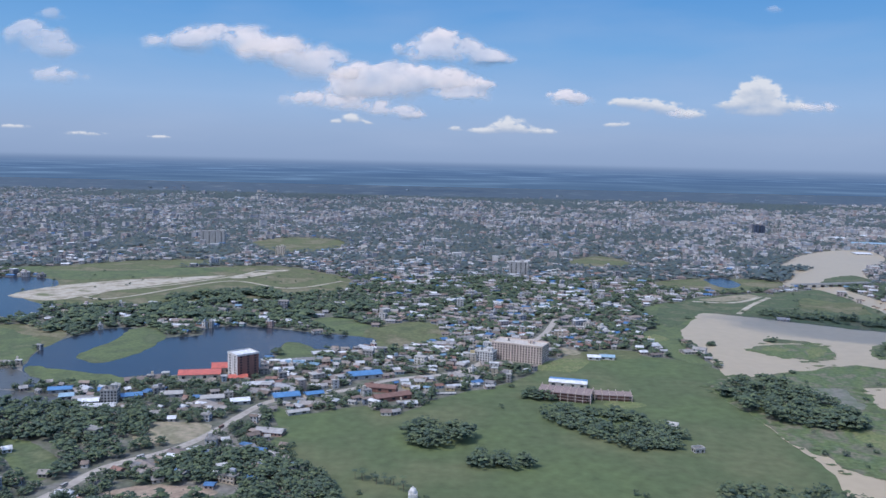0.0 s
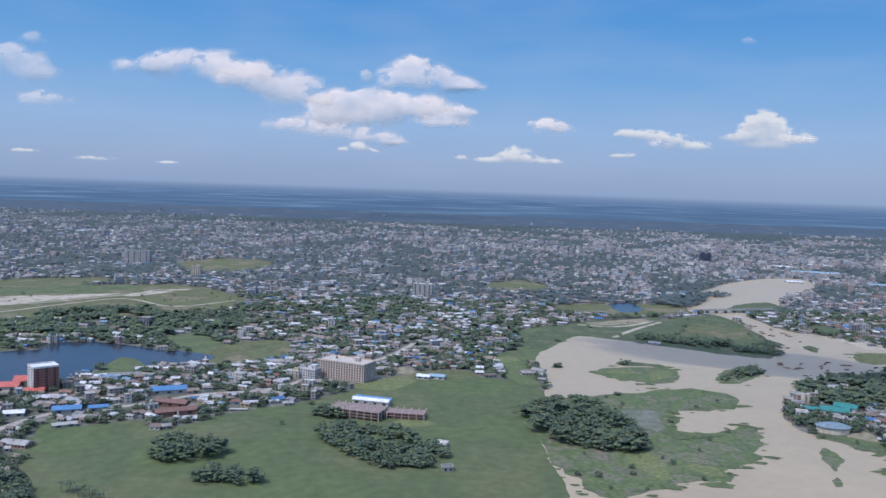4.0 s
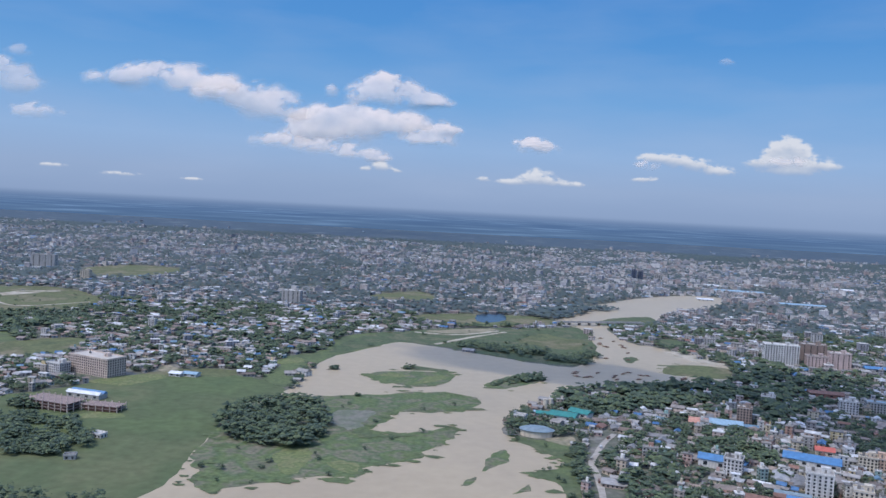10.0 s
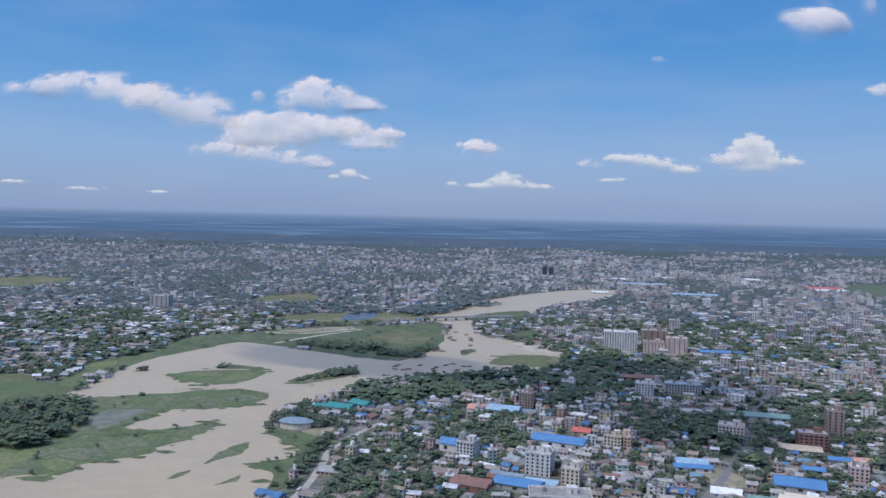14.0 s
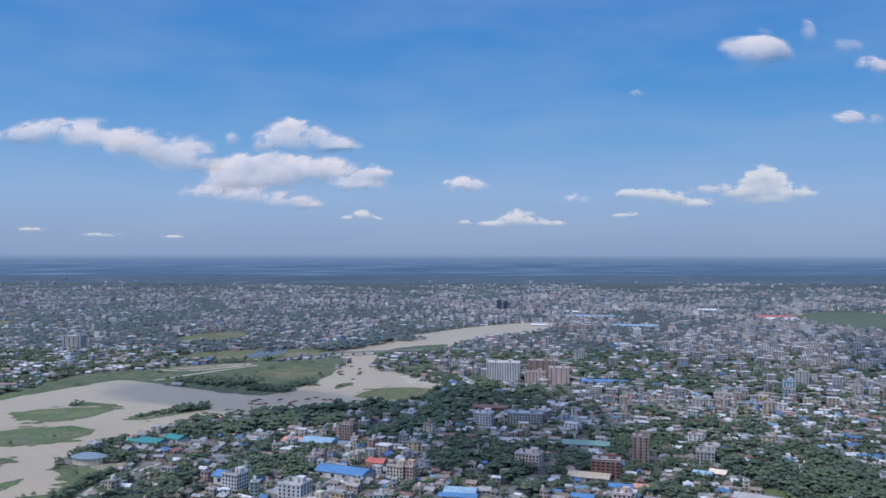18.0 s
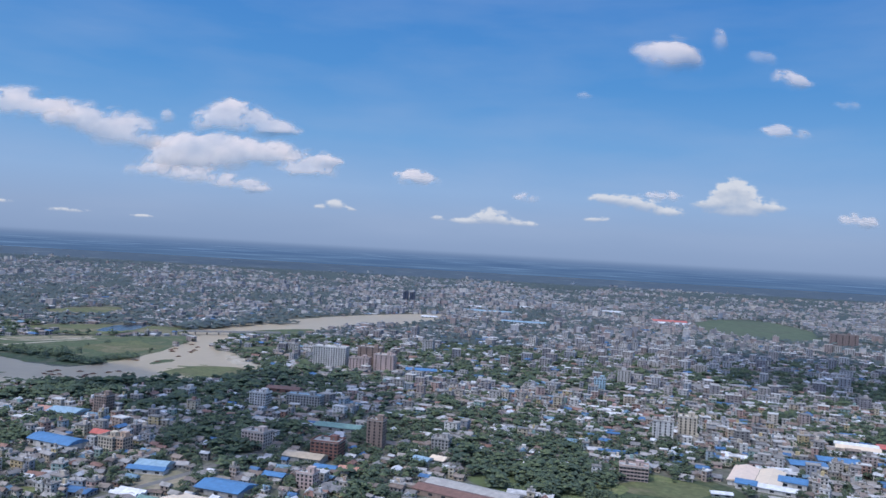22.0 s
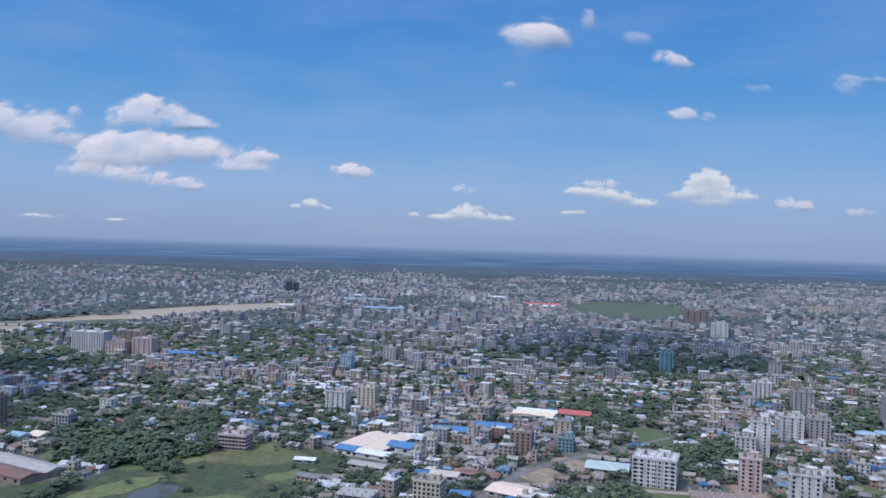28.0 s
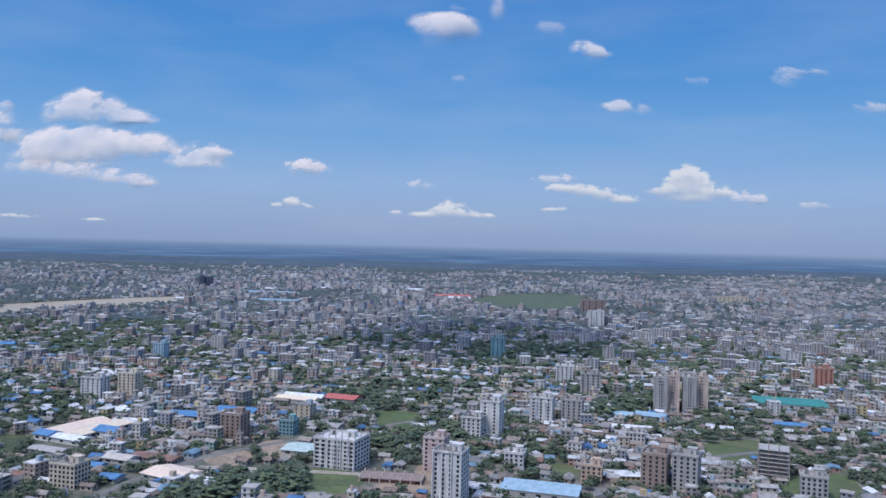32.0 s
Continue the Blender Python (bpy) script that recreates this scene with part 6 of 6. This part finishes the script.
cloud("small flat white puff of cloud", [(737, 533, 140, 32), (696, 552, 82, 30)], 4880, dense=1.0, seed=6.0)
cloud("flat shelf of cloud beside a cumulus", [(2201, 516, 135, 27)], 4880, dense=0.75, seed=7.0)
cloud("tiny faint puff of cloud", [(1378, 460, 78, 24)], 4880, dense=0.7, seed=11.0)
cloud("bright white puff of cloud high above the city", [(1295, 574, 58, 36), (1339, 573, 48, 29)], 1790, dense=1.0, seed=21.0)
cloud("thin wisp of white cloud", [(1421, 613, 20, 25)], 1790, dense=0.45, seed=22.0)
cloud("thin wisp of white cloud", [(1558, 611, 40, 16)], 1900, dense=0.4, seed=19.0)
cloud("small white cloud in the open sky", [(1669, 591, 36, 18), (1703, 582, 37, 14)], 2007, dense=0.85, seed=18.0)
cloud("small grey-white cloud in the open sky", [(1970, 575, 85, 17), (1975, 588, 30, 16)], 2713, dense=0.7, seed=17.0)
cloud("small white cloud near the horizon", [(3388, 437, 105, 32), (3452, 425, 88, 25)], 4880, dense=0.8, seed=15.0)
cloud("tiny faint puff of cloud", [(3811, 404, 88, 22)], 4880, dense=0.55, seed=16.0)
cloud("thin wisp of white cloud", [(2664, 754, 52, 32), (2755, 790, 90, 14)], 3000, dense=0.4, seed=20.0)
cloud("faint pale streak of cloud", [(3012, 662, 92, 20)], 3000, dense=0.5, seed=4.4)
cloud("thin wisp of white cloud", [(2334, 738, 55, 17)], 3000, dense=0.25, seed=23.0)
cloud("faint wisp in the clear sky", [(1523, 898, 42, 15)], 3900, dense=0.3, seed=24.0)
cloud("pale hazy patch of cloud", [(-1966, 699, 150, 54), (-1872, 643, 105, 42), (-2047, 729, 92, 42)], 4000, dense=0.6, seed=13.0)
cloud("pale hazy shelf of cloud", [(-2306, 603, 180, 42)], 4880, dense=0.55, seed=14.0)
cloud("faint wisp in the clear sky", [(-1904, 813, 75, 28)], 4000, dense=0.35, seed=25.0)

# clouds overhead that throw the broad shadows on river and city


def shade_cloud(x, y, a, b, turn, seed):
    """A flat-bellied cumulus a thousand metres up whose shadow falls on plan place x, y."""
    high = 950.0
    c = Vector((x * K, y * K, 0)) + to_sun * (high / to_sun.z)
    bm = bmesh.new()
    bmesh.ops.create_icosphere(bm, subdivisions=4, radius=1.0)
    for v in bm.verts:
        n = 1 + 0.45 * noise.fractal((v.co.x * 1.6 + seed, v.co.y * 1.6, v.co.z * 1.6), 0.9, 2.0, 4)
        v.co = Vector((v.co.x * a * K * n, v.co.y * b * K * n, (0.32 if v.co.z > 0 else 0.1) * v.co.z * b * K * n))
    me = bpy.data.meshes.new("cloud")
    bm.to_mesh(me)
    edge = [min(1.0, 2.2 * (1 - math.hypot(v.co.x / (a * K * 1.15), v.co.y / (b * K * 1.15)))) for v in me.vertices]
    me.attributes.new("cover", "FLOAT", "POINT").data.foreach_set("value", [max(0.15, 2.0 * q) for q in edge])
    me.materials.append(CLOUD)
    me.shade_smooth()
    r = new("cloud", me)
    r.location, r.rotation_euler = c, (0, 0, radians(turn))
    tagged(r, "white cumulus drifting high over the river", "cloud", "fair-weather clouds")
    bm.free()


shade_cloud(772, 800, 118, 128, -20, 1.0)
shade_cloud(795, 655, 80, 66, 10, 2.5)
shade_cloud(1480, 1160, 165, 225, -8, 4.0)
shade_cloud(525, 905, 175, 68, -25, 7.0)

# boats moored along the river bend
hull, roof_b = Bag(), Bag()
hull.add([(-4.2, 0, 0.9), (-2.6, -0.8, 0.55), (2.6, -0.8, 0.55), (4.2, 0, 0.9), (2.6, 0.8, 0.55), (-2.6, 0.8, 0.55), (-2.4, -0.4, 0.0), (2.4, -0.4, 0.0), (2.4, 0.4, 0.0), (-2.4, 0.4, 0.0)],
         [(0, 6, 1), (1, 6, 7, 2), (2, 7, 3), (3, 8, 4), (4, 8, 9, 5), (5, 9, 0), (0, 9, 6), (3, 7, 8), (6, 9, 8, 7), (0, 1, 5), (1, 2, 4, 5), (2, 3, 4)])
ring_b = [(math.cos(math.pi * i / 6), math.sin(math.pi * i / 6)) for i in range(7)]
roof_b.add([(sx, 0.78 * c, 0.56 + 0.75 * s) for sx in (-1.5, 1.5) for c, s in ring_b], [(i, i + 1, 8 + i, 7 + i) for i in range(6)] + [tuple(range(6, -1, -1)), tuple(range(7, 14))])
HULL, AWNING = hull.mesh("hull", M["bark"]), roof_b.mesh("awning", M["t_rust"])
for i in range(30):
    x, y = (rng.uniform(505, 660), 880 + rng.uniform(-22, 22)) if i < 18 else (rng.uniform(586, 628), rng.uniform(930, 1170))
    boat = root("wooden_boat", x, y + (max(0, x - 560) * 0.25 if i < 18 else 0), rng.uniform(-40, 60), "dark wooden river boat with a low awning", "boat", "boats on the river", 0.05)
    link_part("hull", HULL, boat)
    link_part("awning", AWNING, boat)

# buses and trucks on the two dusty roads
bus_body, bus_glass, tyre = Bag(), Bag(), Bag()
box(bus_body, 6.2, 1.8, 0.35, 2.15)
box(bus_body, 5.6, 1.5, 2.15, 2.25)
box(bus_glass, 6.24, 1.84, 1.25, 1.75)
ring_t = [(0.36 * math.cos(math.pi * i / 5), 0.36 * math.sin(math.pi * i / 5)) for i in range(10)]
tyre.add([(c, v, 0.36 + s) for v in (-0.12, 0.12) for c, s in ring_t], [(i, (i + 1) % 10, 10 + (i + 1) % 10, 10 + i) for i in range(10)] + [tuple(range(9, -1, -1)), tuple(range(10, 20))])
GLASS_BAND, TYRE = bus_glass.mesh("window_band", M["glass"]), tyre.mesh("wheel", M["dark"])
BODIES = [(bus_body.mesh("body", M[k]), word) for k, word in (("white", "white"), ("grey", "grey"), ("t_rust", "dull red"))]
for i, (x, y, heading) in enumerate(((504, 498, 78), (509, 537, 86), (511, 585, 76), (522, 614, 70), (532, 641, 62), (-208, 440, 74), (-182, 486, 50), (-148, 545, 72), (-133, 596, 66), (-86, 636, 36), (-55, 662, 44))):
    body, word = BODIES[(i * 2) % 3]
    bus = root("bus", x, y, heading, word + " bus on the dusty road", "bus", "buses on the road", 0.3)
    bus.scale = (0.68, 0.68, 0.72)
    link_part("body", body, bus)
    link_part("window_band", GLASS_BAND, bus, "dark band of bus windows")
    for sx in (-2.0, 2.0):
        for sy in (-0.82, 0.82):
            link_part("wheel", TYRE, bus, "", Matrix.Translation((sx, sy, 0)))
